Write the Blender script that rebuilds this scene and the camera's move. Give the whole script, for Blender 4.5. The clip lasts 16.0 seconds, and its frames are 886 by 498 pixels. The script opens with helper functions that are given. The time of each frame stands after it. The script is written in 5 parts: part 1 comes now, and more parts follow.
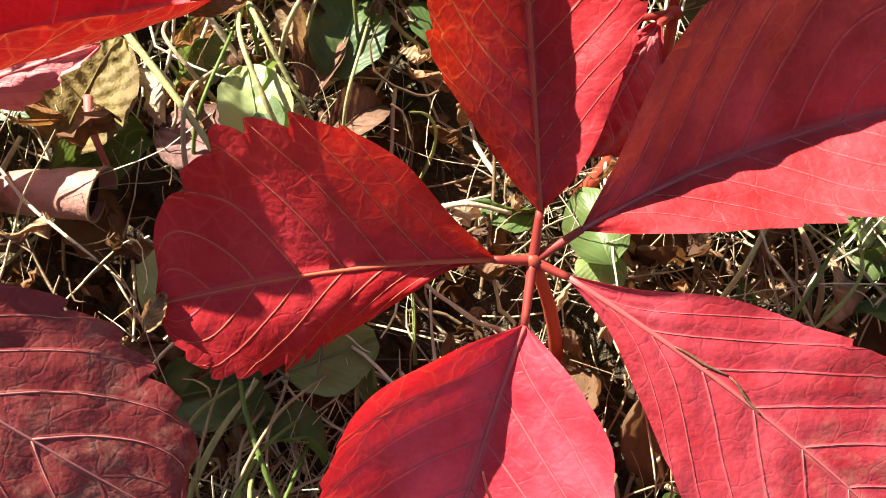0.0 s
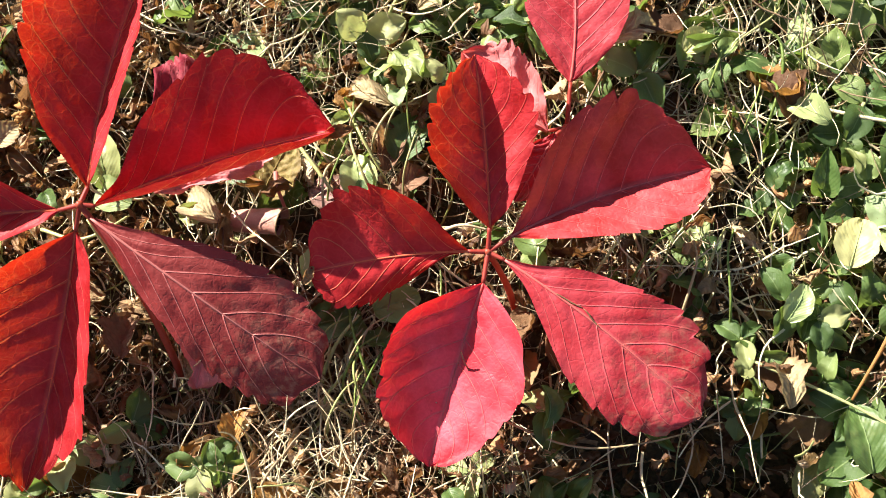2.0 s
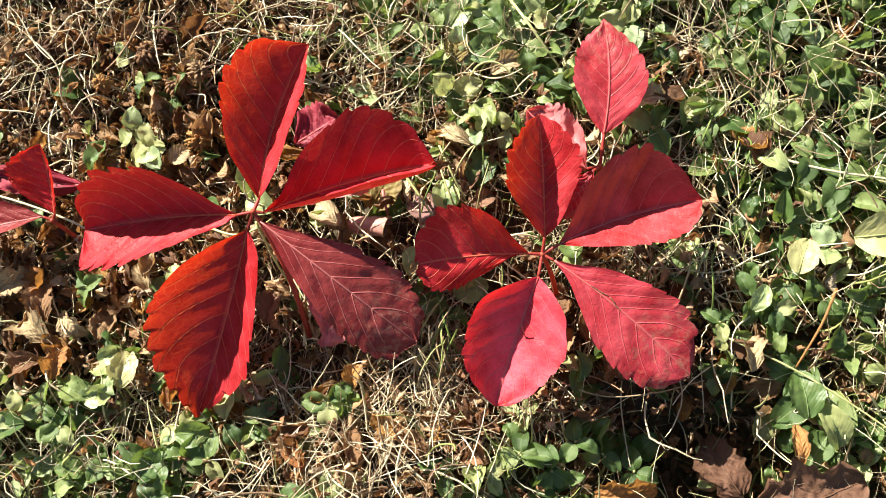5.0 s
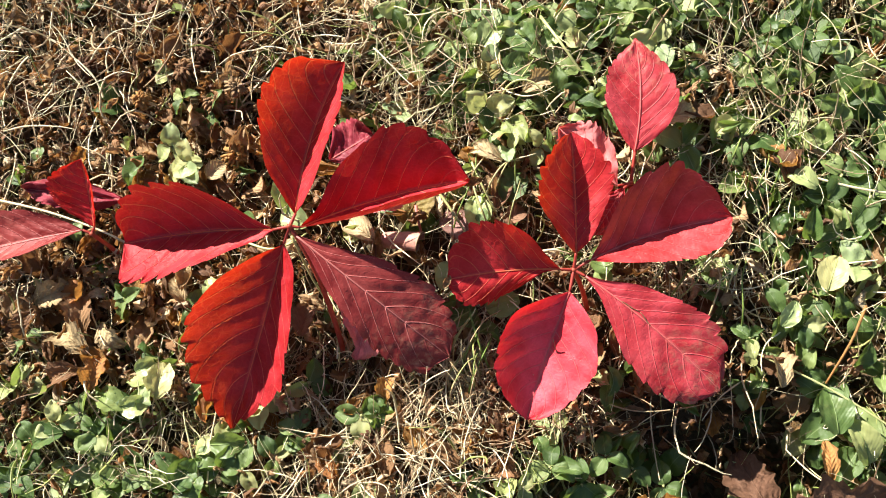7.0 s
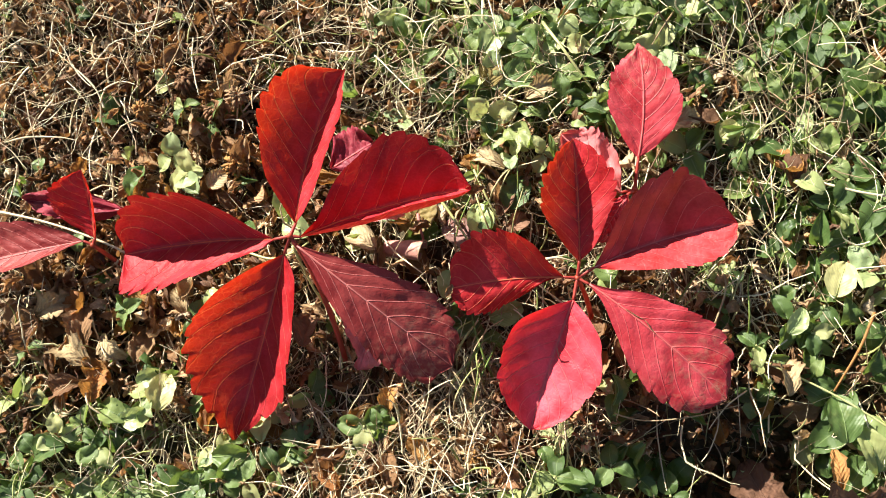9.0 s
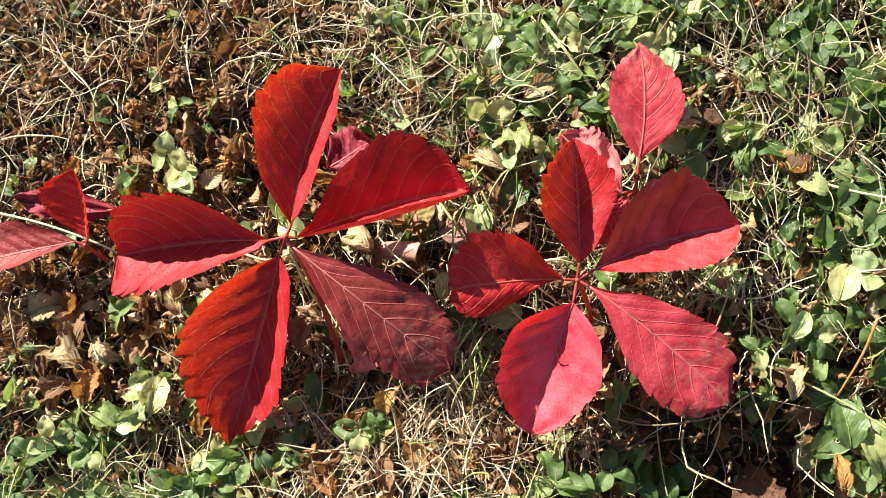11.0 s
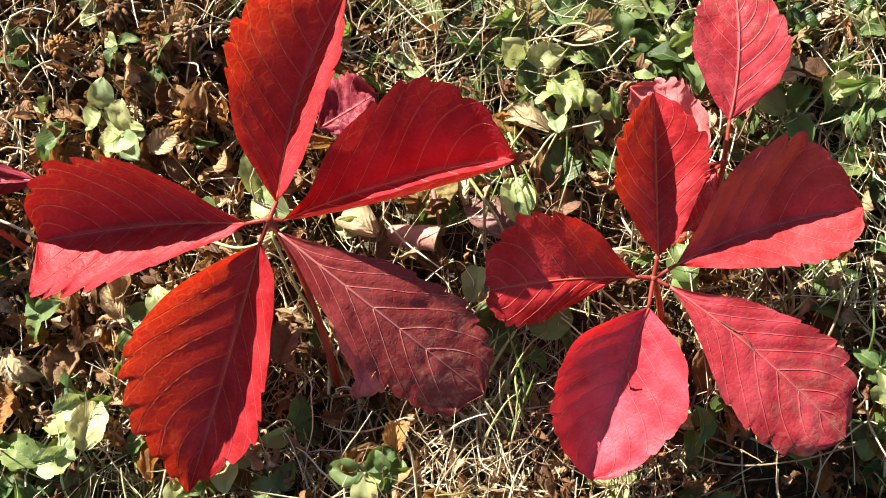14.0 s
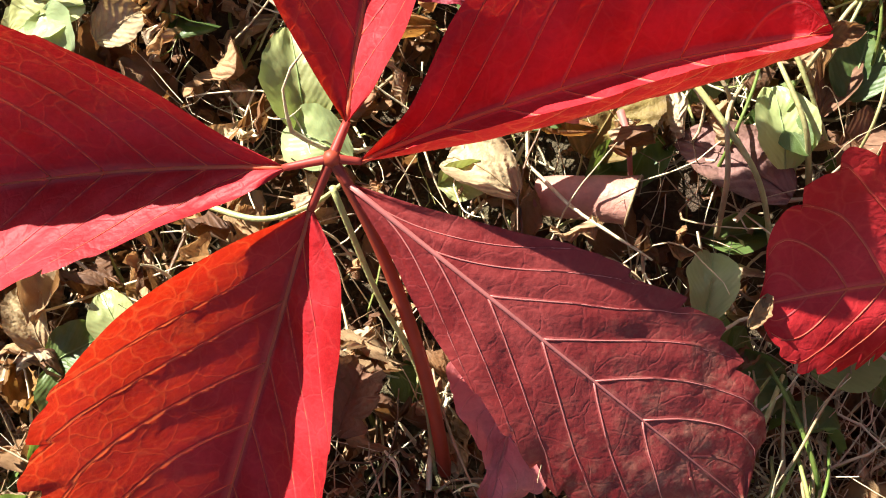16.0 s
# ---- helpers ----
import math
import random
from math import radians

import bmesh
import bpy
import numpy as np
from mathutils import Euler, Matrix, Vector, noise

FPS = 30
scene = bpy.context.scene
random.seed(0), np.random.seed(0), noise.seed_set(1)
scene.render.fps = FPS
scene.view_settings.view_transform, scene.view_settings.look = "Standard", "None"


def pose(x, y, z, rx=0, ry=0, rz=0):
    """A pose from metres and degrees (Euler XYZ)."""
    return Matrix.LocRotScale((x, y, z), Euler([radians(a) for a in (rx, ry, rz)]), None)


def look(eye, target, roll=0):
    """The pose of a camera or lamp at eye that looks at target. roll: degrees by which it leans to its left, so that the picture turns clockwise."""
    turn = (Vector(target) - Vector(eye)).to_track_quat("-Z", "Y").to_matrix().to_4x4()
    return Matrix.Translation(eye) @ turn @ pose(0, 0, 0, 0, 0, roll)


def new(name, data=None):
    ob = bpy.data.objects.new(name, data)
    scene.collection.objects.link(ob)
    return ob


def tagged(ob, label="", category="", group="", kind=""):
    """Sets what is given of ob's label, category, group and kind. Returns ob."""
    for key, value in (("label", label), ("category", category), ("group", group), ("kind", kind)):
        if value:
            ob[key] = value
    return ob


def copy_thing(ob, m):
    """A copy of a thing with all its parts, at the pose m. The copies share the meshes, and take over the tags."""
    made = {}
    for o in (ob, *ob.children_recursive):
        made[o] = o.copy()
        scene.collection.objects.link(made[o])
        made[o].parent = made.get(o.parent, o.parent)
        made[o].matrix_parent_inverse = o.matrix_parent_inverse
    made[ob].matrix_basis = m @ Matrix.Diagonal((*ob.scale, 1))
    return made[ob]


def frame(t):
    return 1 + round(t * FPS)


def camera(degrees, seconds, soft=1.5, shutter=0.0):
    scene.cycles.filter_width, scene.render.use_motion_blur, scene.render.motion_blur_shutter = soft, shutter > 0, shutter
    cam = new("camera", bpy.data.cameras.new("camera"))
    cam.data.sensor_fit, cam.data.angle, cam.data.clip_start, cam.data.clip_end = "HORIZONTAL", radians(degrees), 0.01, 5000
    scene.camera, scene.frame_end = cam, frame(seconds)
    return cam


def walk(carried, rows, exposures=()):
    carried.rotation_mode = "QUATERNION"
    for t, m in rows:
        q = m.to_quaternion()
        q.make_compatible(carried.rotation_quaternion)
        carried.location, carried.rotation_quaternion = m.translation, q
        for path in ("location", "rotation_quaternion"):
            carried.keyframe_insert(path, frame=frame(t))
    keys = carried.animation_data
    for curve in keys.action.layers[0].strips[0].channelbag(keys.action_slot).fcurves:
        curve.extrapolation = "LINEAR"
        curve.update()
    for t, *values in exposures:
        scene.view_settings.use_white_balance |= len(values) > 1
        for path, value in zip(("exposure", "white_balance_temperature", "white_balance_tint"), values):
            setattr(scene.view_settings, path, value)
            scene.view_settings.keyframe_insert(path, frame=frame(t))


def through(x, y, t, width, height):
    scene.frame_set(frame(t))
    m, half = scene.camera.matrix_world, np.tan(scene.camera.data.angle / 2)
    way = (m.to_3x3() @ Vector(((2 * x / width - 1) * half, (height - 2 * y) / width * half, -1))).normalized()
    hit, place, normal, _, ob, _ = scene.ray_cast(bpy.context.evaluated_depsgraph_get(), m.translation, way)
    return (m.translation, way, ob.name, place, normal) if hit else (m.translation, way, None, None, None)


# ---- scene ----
# ---- camera and its way ----
cam = camera(44.0, 16.0, 1.0)
PATH = [
    (0, 0.0115, 0.1040, 0.2243, 8.12, 0.68, -1.18),
    (0.5, 0.0202, 0.1005, 0.2643, 7.50, 2.55, -1.20),
    (1, 0.0381, 0.0902, 0.3085, 8.33, 5.60, -0.55),
    (1.5, 0.0551, 0.0730, 0.3602, 9.90, 7.43, -0.11),
    (2, 0.0676, 0.0588, 0.4354, 9.92, 8.05, -0.05),
    (2.5, 0.0552, 0.0462, 0.5392, 9.29, 5.38, 0.24),
    (3, 0.0402, 0.0336, 0.6075, 9.49, 4.11, 0.41),
    (3.5, 0.0361, 0.0323, 0.6055, 9.57, 4.37, 0.74),
    (4, 0.0428, 0.0374, 0.6078, 8.96, 5.68, 1.07),
    (4.5, 0.0429, 0.0344, 0.6068, 9.38, 6.25, 1.33),
    (7, 0.0371, 0.0324, 0.6175, 10.53, 7.57, 2.06),
    (7.5, 0.0330, 0.0274, 0.6173, 11.02, 7.31, 1.85),
    (8, 0.0461, 0.0301, 0.6103, 10.94, 8.52, 1.88),
    (8.5, 0.0442, 0.0331, 0.6103, 10.81, 8.44, 1.74),
    (9, 0.0420, 0.0354, 0.6114, 10.77, 8.29, 1.76),
    (11.5, 0.0384, 0.0399, 0.5945, 10.76, 7.95, 1.83),
    (12, 0.0130, 0.0635, 0.4936, 9.98, 6.88, 1.67),
    (12.5, 0.0100, 0.0702, 0.4656, 9.57, 6.53, 1.34),
    (13, 0.0060, 0.0675, 0.4657, 9.67, 6.04, 1.24),
    (13.5, -0.0088, 0.0701, 0.4685, 9.22, 5.18, 1.24),
    (14, -0.0251, 0.0684, 0.4686, 9.34, 4.19, 1.49),
    (14.5, -0.0519, 0.0722, 0.4313, 9.36, 2.69, 1.43),
    (15, -0.0819, 0.0795, 0.3579, 9.84, 1.47, 1.33),
    (15.5, -0.0890, 0.0947, 0.3010, 8.57, 2.20, 1.18),
    (16, -0.0916, 0.1028, 0.2516, 7.90, 3.65, 1.28),
]
walk(cam, [(t, pose(x, y, z, rx, ry, rz)) for t, x, y, z, rx, ry, rz in PATH], exposures=((0, 1.93), (1.5, 1.93), (3.0, 1.80), (8.0, 1.77), (13.5, 1.74), (14.5, 1.80), (16, 1.90)))

# ---- sky and sun ----
SUN_TO = Vector((-0.62, 0.62, 0.62)).normalized()
world = bpy.data.worlds.new("sky")
scene.world = world
world.use_nodes = True
wn, wl = world.node_tree.nodes, world.node_tree.links
sky = wn.new("ShaderNodeTexSky")
sky.sky_type, sky.sun_disc = "NISHITA", False
sky.sun_elevation = math.asin(SUN_TO.z)
sky.sun_rotation = math.atan2(SUN_TO.x, SUN_TO.y)
wn["Background"].inputs["Strength"].default_value = 0.044
wl.new(sky.outputs[0], wn["Background"].inputs["Color"])
sun = new("sun", bpy.data.lights.new("sun", "SUN"))
sun.data.energy, sun.data.angle, sun.data.color = 5.0, radians(0.55), (1.0, 0.945, 0.85)
sun.matrix_world = look(SUN_TO * 5, (0, 0, 0))


# ---- materials ----
class Nodes:
    """A short way to write node materials."""

    def __init__(self, name):
        self.mat = bpy.data.materials.new(name)
        self.mat.use_nodes = True
        self.tree = self.mat.node_tree
        self.tree.nodes.clear()
        self.out = self.tree.nodes.new("ShaderNodeOutputMaterial")

    def add(self, kind, ins=None, **props):
        n = self.tree.nodes.new("ShaderNode" + kind)
        for k, v in props.items():
            setattr(n, k, v)
        for k, v in (ins or {}).items():
            self.set(n, k, v)
        return n

    def set(self, n, k, v):
        s = n.inputs[k]
        if isinstance(v, bpy.types.NodeSocket):
            self.tree.links.new(v, s)
        elif isinstance(v, tuple) and len(v) == 3 and s.type == "RGBA":
            s.default_value = (*v, 1)
        else:
            s.default_value = v

    def math(self, op, a, b=0.0, c=0.0):
        return self.add("Math", {0: a, 1: b, 2: c}, operation=op).outputs[0]

    def noise(self, scale, detail=4.0, vec=None, rough=0.55):
        n = self.add("TexNoise", {"Scale": scale, "Detail": detail, "Roughness": rough})
        self.set(n, "Vector", vec if vec is not None else self.add("TexCoord").outputs["Object"])
        return n.outputs["Fac"]

    def ramp(self, fac, stops):
        n = self.add("ValToRGB", {"Fac": fac})
        e = n.color_ramp.elements
        while len(e) < len(stops):
            e.new(0.5)
        for el, (p, c) in zip(e, stops):
            el.position, el.color = p, (*c, 1)
        return n.outputs["Color"]

    def mix(self, fac, a, b, blend="MIX"):
        n = self.add("Mix", data_type="RGBA", blend_type=blend)
        self.set(n, 0, fac), self.set(n, 6, a), self.set(n, 7, b)
        return n.outputs[2]

    def span(self, fac, a, b, lo=0.0, hi=1.0):
        return self.add("MapRange", {"Value": fac, 1: a, 2: b, 3: lo, 4: hi}).outputs[0]

    def bump(self, height, strength, dist=0.001, normal=None):
        n = self.add("Bump", {"Height": height, "Strength": strength, "Distance": dist})
        if normal is not None:
            self.set(n, "Normal", normal)
        return n.outputs[0]

    def surface(self, color, rough=0.6, normal=None, through=None, share=0.0, spec=0.4, sheen=0.0):
        """Principled skin; with a colour to shine through, a share of it lets light pass."""
        p = self.add("BsdfPrincipled", {"Base Color": color, "Roughness": rough, "Specular IOR Level": spec, "Sheen Weight": sheen, "Sheen Roughness": 0.45})
        if normal is not None:
            self.set(p, "Normal", normal)
        end = p.outputs[0]
        if through is not None:
            t = self.add("BsdfTranslucent", {"Color": through})
            if normal is not None:
                self.set(t, "Normal", normal)
            end = self.add("MixShader", {0: share, 1: end, 2: t.outputs[0]}).outputs[0]
        self.tree.links.new(end, self.out.inputs[0])
        return self.mat


def creeper_material(name, deep, light, glow, share=0.45, spots=0.3, rough=0.52, brown=0.0, line=0.16, spec=0.32):
    """Autumn creeper leaf: mottled red skin, a net of fine veins, light passing through."""
    k = Nodes(name)
    uv = k.add("UVMap").outputs[0]
    ob = k.add("TexCoord").outputs["Object"]
    patch = k.noise(55, 3, ob)
    fine = k.noise(700, 3, ob)
    drift = k.add("TexNoise", {"Vector": ob, "Scale": 150.0, "Detail": 2.0}).outputs["Color"]
    bent = k.add("VectorMath", {0: k.add("VectorMath", {0: drift, "Scale": 0.006}, operation="SCALE").outputs[0], 1: ob}, operation="ADD").outputs[0]
    cells = k.add("TexVoronoi", {"Vector": bent, "Scale": 360.0}, feature="DISTANCE_TO_EDGE").outputs["Distance"]
    net = k.span(cells, 0.0, 0.10, 1.0, 0.0)
    big = k.add("TexVoronoi", {"Vector": bent, "Scale": 150.0}, feature="DISTANCE_TO_EDGE").outputs["Distance"]
    net2 = k.span(big, 0.0, 0.06, 1.0, 0.0)
    col = k.mix(k.span(patch, 0.35, 0.68), deep, light)
    col = k.mix(k.math("MULTIPLY", k.span(fine, 0.4, 0.7), 0.25), col, tuple(c * 0.55 for c in deep))
    veined = k.math("MAXIMUM", k.math("MULTIPLY", net, 0.018), k.math("MULTIPLY", net2, 0.045))
    col = k.mix(veined, col, tuple(min(1, c * 1.3 + 0.10) for c in light))
    sep = k.add("SeparateXYZ", {0: uv})
    m = k.math("ABSOLUTE", sep.outputs[1])
    run = k.math("ADD", k.math("MULTIPLY", m, 0.25), k.math("MULTIPLY", k.math("MULTIPLY", m, m), 0.08))
    q = k.math("MULTIPLY", k.math("SUBTRACT", k.math("SUBTRACT", sep.outputs[0], run), 0.05), 7.7)
    away = k.math("ABSOLUTE", k.math("SUBTRACT", k.math("FRACT", k.math("ADD", k.math("ADD", q, 0.5), k.span(patch, 0.3, 0.7, -0.03, 0.03))), 0.5))
    lines = k.math("MULTIPLY", k.span(away, 0.015, 0.055, 1.0, 0.0), k.math("MULTIPLY", k.span(q, -0.4, -0.2), k.span(m, 0.55, 1.0, 1.0, 0.35)))
    lines = k.math("MAXIMUM", lines, k.span(m, 0.02, 0.05, 1.0, 0.0))
    col = k.mix(k.math("MULTIPLY", lines, line), col, tuple(min(1, c * 1.15 + 0.14) for c in light))
    tipward = k.span(sep.outputs[0], 0.45, 1.0)
    dirt = k.math("MULTIPLY", k.span(k.noise(190, 6, ob, 0.7), 0.48, 0.66), k.math("MULTIPLY", tipward, brown))
    col = k.mix(dirt, col, (0.34, 0.15, 0.10))
    dots = k.span(k.add("TexVoronoi", {"Vector": ob, "Scale": 210.0}).outputs["Distance"], 0.06, 0.10, 1.0, 0.0)
    sparse = k.span(k.noise(90, 2, ob), 0.60, 0.66)
    col = k.mix(k.math("MULTIPLY", k.math("MULTIPLY", dots, sparse), spots), col, (0.05, 0.012, 0.012))
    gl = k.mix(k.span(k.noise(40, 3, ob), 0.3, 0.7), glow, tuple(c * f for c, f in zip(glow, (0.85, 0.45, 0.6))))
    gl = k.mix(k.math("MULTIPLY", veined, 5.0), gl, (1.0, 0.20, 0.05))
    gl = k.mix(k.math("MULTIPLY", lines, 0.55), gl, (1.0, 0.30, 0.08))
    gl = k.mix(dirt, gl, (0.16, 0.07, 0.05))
    h = k.math("ADD", k.math("ADD", k.math("MULTIPLY", net2, -0.10), k.math("MULTIPLY", lines, -0.55)), k.math("ADD", k.math("MULTIPLY", fine, 0.4), k.math("MULTIPLY", k.noise(140, 3, ob), 1.2)))
    nrm = k.bump(h, 0.6, 0.0008)
    # Less light passes near the midrib, set to imitate shade on the inner blade.
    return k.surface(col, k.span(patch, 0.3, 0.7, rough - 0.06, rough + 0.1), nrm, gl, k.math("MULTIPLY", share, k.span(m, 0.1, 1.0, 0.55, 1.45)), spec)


def vein_material(name, col):
    k = Nodes(name)
    return k.surface(k.mix(k.noise(260), col, tuple(c * 0.7 for c in col)), 0.5, None, col, 0.40)


def litter_material(name, stops, rough=0.8, through=None, share=0.0, island=True, grain=900.0, spec=0.25, veins=0.0):
    """Plant litter: each piece takes its own tone, with grain and blotches."""
    k = Nodes(name)
    ob = k.add("TexCoord").outputs["Object"]
    rnd = k.add("NewGeometry").outputs["Random Per Island"] if island else k.add("ObjectInfo").outputs["Random"]
    col = k.ramp(rnd, stops)
    blot = k.noise(170, 4, ob)
    col = k.mix(k.math("MULTIPLY", k.span(blot, 0.45, 0.75), 0.45), col, k.mix(0.6, col, (0.05, 0.03, 0.015)))
    fine = k.noise(grain, 3, ob)
    col = k.mix(k.span(fine, 0.3, 0.7, 0.0, 0.3), col, k.mix(0.5, col, (0.02, 0.012, 0.006)))
    rise = k.math("ADD", fine, blot)
    if veins:
        uv = k.add("SeparateXYZ", {0: k.add("UVMap").outputs[0]})
        v = k.math("ABSOLUTE", uv.outputs[1])
        wob = k.math("MULTIPLY", k.noise(260, 3, ob), 9.0)
        ribs = k.math("SINE", k.math("ADD", k.math("MULTIPLY", k.math("SUBTRACT", uv.outputs[0], k.math("MULTIPLY", v, 0.4)), 42.0), wob))
        line = k.math("MAXIMUM", k.span(ribs, 0.72, 1.0, 0.0, 1.0), k.span(v, 0.0, 0.06, 1.0, 0.0))
        col = k.mix(k.math("MULTIPLY", line, veins), col, k.mix(0.65, col, (0.06, 0.03, 0.015)))
        edge = k.span(k.math("ADD", v, k.math("MULTIPLY", blot, 0.5)), 0.9, 1.3)
        col = k.mix(k.math("MULTIPLY", edge, 0.6), col, (0.09, 0.045, 0.022))
        rise = k.math("ADD", rise, k.math("MULTIPLY", ribs, 0.6))
    nrm = k.bump(rise, 0.5, 0.0006)
    gl = None
    if through:
        gl = k.mix(0.5, col, through)
    return k.surface(col, rough, nrm, gl, share, spec)


def clover_material(name, stops, through, pale=0.5, rough=0.5):
    """Clover leaflet: green with side veins and a paler chevron, lighter underneath the cuticle."""
    k = Nodes(name)
    uv = k.add("SeparateXYZ", {0: k.add("UVMap").outputs[0]})
    u, v = uv.outputs[0], k.math("ABSOLUTE", uv.outputs[1])
    ob = k.add("TexCoord").outputs["Object"]
    rnd = k.add("NewGeometry").outputs["Random Per Island"]
    oi = k.add("ObjectInfo").outputs["Random"]
    tone = k.math("FRACT", k.math("ADD", rnd, oi))
    col = k.ramp(tone, stops)
    stripes = k.math("SINE", k.math("MULTIPLY", k.math("SUBTRACT", u, k.math("MULTIPLY", v, 0.45)), 62.0))
    col = k.mix(k.span(stripes, 0.55, 1.0, 0.0, 0.06), col, k.mix(0.5, col, (0.45, 0.55, 0.25)))
    mid = k.span(v, 0.0, 0.05, 0.5, 0.0)
    col = k.mix(mid, col, (0.35, 0.45, 0.18))
    blot = k.noise(240, 4, ob)
    col = k.mix(k.span(blot, 0.5, 0.8, 0.0, pale), col, k.mix(0.5, col, (0.42, 0.40, 0.16)))
    nrm = k.bump(k.math("ADD", k.math("MULTIPLY", stripes, 0.2), k.math("MULTIPLY", blot, 1.8)), 0.3, 0.0004)
    return k.surface(col, rough, nrm, k.mix(0.5, col, through), 0.35, 0.45)


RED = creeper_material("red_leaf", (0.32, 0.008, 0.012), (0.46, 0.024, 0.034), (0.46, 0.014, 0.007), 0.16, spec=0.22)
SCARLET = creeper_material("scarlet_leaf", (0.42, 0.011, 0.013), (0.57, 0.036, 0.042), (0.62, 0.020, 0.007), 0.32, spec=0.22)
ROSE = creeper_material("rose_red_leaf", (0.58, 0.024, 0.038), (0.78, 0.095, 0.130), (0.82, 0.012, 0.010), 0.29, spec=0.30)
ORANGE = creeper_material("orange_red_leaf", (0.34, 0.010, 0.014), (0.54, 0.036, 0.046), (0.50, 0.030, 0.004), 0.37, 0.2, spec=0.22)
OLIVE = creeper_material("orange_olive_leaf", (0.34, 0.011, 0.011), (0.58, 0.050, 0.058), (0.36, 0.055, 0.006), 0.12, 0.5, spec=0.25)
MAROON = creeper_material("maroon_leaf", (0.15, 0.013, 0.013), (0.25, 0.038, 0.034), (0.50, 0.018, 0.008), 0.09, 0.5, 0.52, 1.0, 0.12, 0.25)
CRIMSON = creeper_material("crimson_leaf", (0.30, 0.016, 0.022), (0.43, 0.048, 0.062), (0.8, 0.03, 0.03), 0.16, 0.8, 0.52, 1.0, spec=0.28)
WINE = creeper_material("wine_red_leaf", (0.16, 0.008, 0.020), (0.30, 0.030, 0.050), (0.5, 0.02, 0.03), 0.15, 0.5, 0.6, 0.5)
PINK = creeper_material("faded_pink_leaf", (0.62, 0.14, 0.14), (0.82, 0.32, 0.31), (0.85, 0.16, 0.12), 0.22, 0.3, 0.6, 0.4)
VEIN_RED = vein_material("red_vein", (0.78, 0.19, 0.17))
VEIN_PALE = vein_material("pale_vein", (0.72, 0.25, 0.22))
VEIN_ORANGE = vein_material("orange_vein", (0.84, 0.20, 0.09))
STALK_ROSE = vein_material("rose_stalk", (0.60, 0.24, 0.20))
STALK_CRIMSON = vein_material("crimson_stalk", (0.46, 0.065, 0.045))
STALK_RED = vein_material("red_stalk", (0.52, 0.09, 0.045))
CLOVER = clover_material("clover_green", [(0.0, (0.034, 0.070, 0.018)), (0.35, (0.070, 0.125, 0.032)), (0.7, (0.120, 0.180, 0.050)), (0.9, (0.21, 0.265, 0.085)), (1.0, (0.35, 0.35, 0.15))], (0.36, 0.50, 0.06), 0.45, 0.46)
CLOVER_PALE = clover_material("clover_pale", [(0.0, (0.26, 0.34, 0.17)), (0.5, (0.36, 0.42, 0.17)), (1.0, (0.50, 0.50, 0.22))], (0.55, 0.6, 0.12), 0.4, 0.38)
CLOVER_YELLOW = clover_material("clover_yellow", [(0.0, (0.40, 0.40, 0.14)), (1.0, (0.50, 0.46, 0.22))], (0.75, 0.68, 0.2))
STRAW = litter_material("dry_straw", [(0.0, (0.13, 0.07, 0.04)), (0.22, (0.30, 0.20, 0.11)), (0.45, (0.60, 0.47, 0.28)), (0.7, (0.77, 0.66, 0.40)), (1.0, (0.86, 0.78, 0.54))], 0.42, (0.7, 0.55, 0.25), 0.12, spec=0.5)
GREEN_STEM = litter_material("green_stem", [(0.0, (0.20, 0.25, 0.06)), (0.4, (0.42, 0.44, 0.14)), (1.0, (0.70, 0.66, 0.36))], 0.38, (0.5, 0.55, 0.1), 0.2, spec=0.5)
FRESH_STEM = litter_material("yellow_green_stem", [(0.0, (0.13, 0.20, 0.04)), (0.5, (0.27, 0.33, 0.09)), (0.8, (0.42, 0.41, 0.17)), (1.0, (0.52, 0.42, 0.25))], 0.45, (0.45, 0.5, 0.1), 0.2, island=False)
LITTER = litter_material("brown_litter", [(0.0, (0.06, 0.032, 0.018)), (0.4, (0.14, 0.075, 0.04)), (0.75, (0.25, 0.14, 0.07)), (1.0, (0.36, 0.22, 0.11))], 0.8, (0.5, 0.2, 0.05), 0.15)
LITTER_LIGHT = litter_material("dry_clover_litter", [(0.0, (0.12, 0.06, 0.035)), (0.3, (0.25, 0.13, 0.065)), (0.5, (0.40, 0.21, 0.09)), (0.75, (0.52, 0.34, 0.18)), (1.0, (0.70, 0.56, 0.36))], 0.6, (0.7, 0.32, 0.08), 0.25, veins=0.28)
DRY = litter_material("dry_leaf_brown", [(0.0, (0.11, 0.055, 0.03)), (0.35, (0.21, 0.11, 0.055)), (0.7, (0.34, 0.20, 0.095)), (1.0, (0.46, 0.32, 0.17))], 0.75, (0.6, 0.25, 0.06), 0.25, island=False, veins=0.28)
DRY_ORANGE = litter_material("dry_leaf_orange", [(0.0, (0.36, 0.15, 0.05)), (1.0, (0.50, 0.28, 0.09))], 0.7, (0.8, 0.35, 0.05), 0.3, island=False, veins=0.28)
DRY_TAN = litter_material("dry_leaf_tan", [(0.0, (0.46, 0.34, 0.18)), (1.0, (0.60, 0.48, 0.28))], 0.7, (0.7, 0.45, 0.15), 0.25, island=False, veins=0.28)
DRY_DARK = litter_material("dry_leaf_dark", [(0.0, (0.15, 0.075, 0.045)), (1.0, (0.24, 0.13, 0.08))], 0.8, (0.4, 0.16, 0.06), 0.15, island=False, veins=0.28)
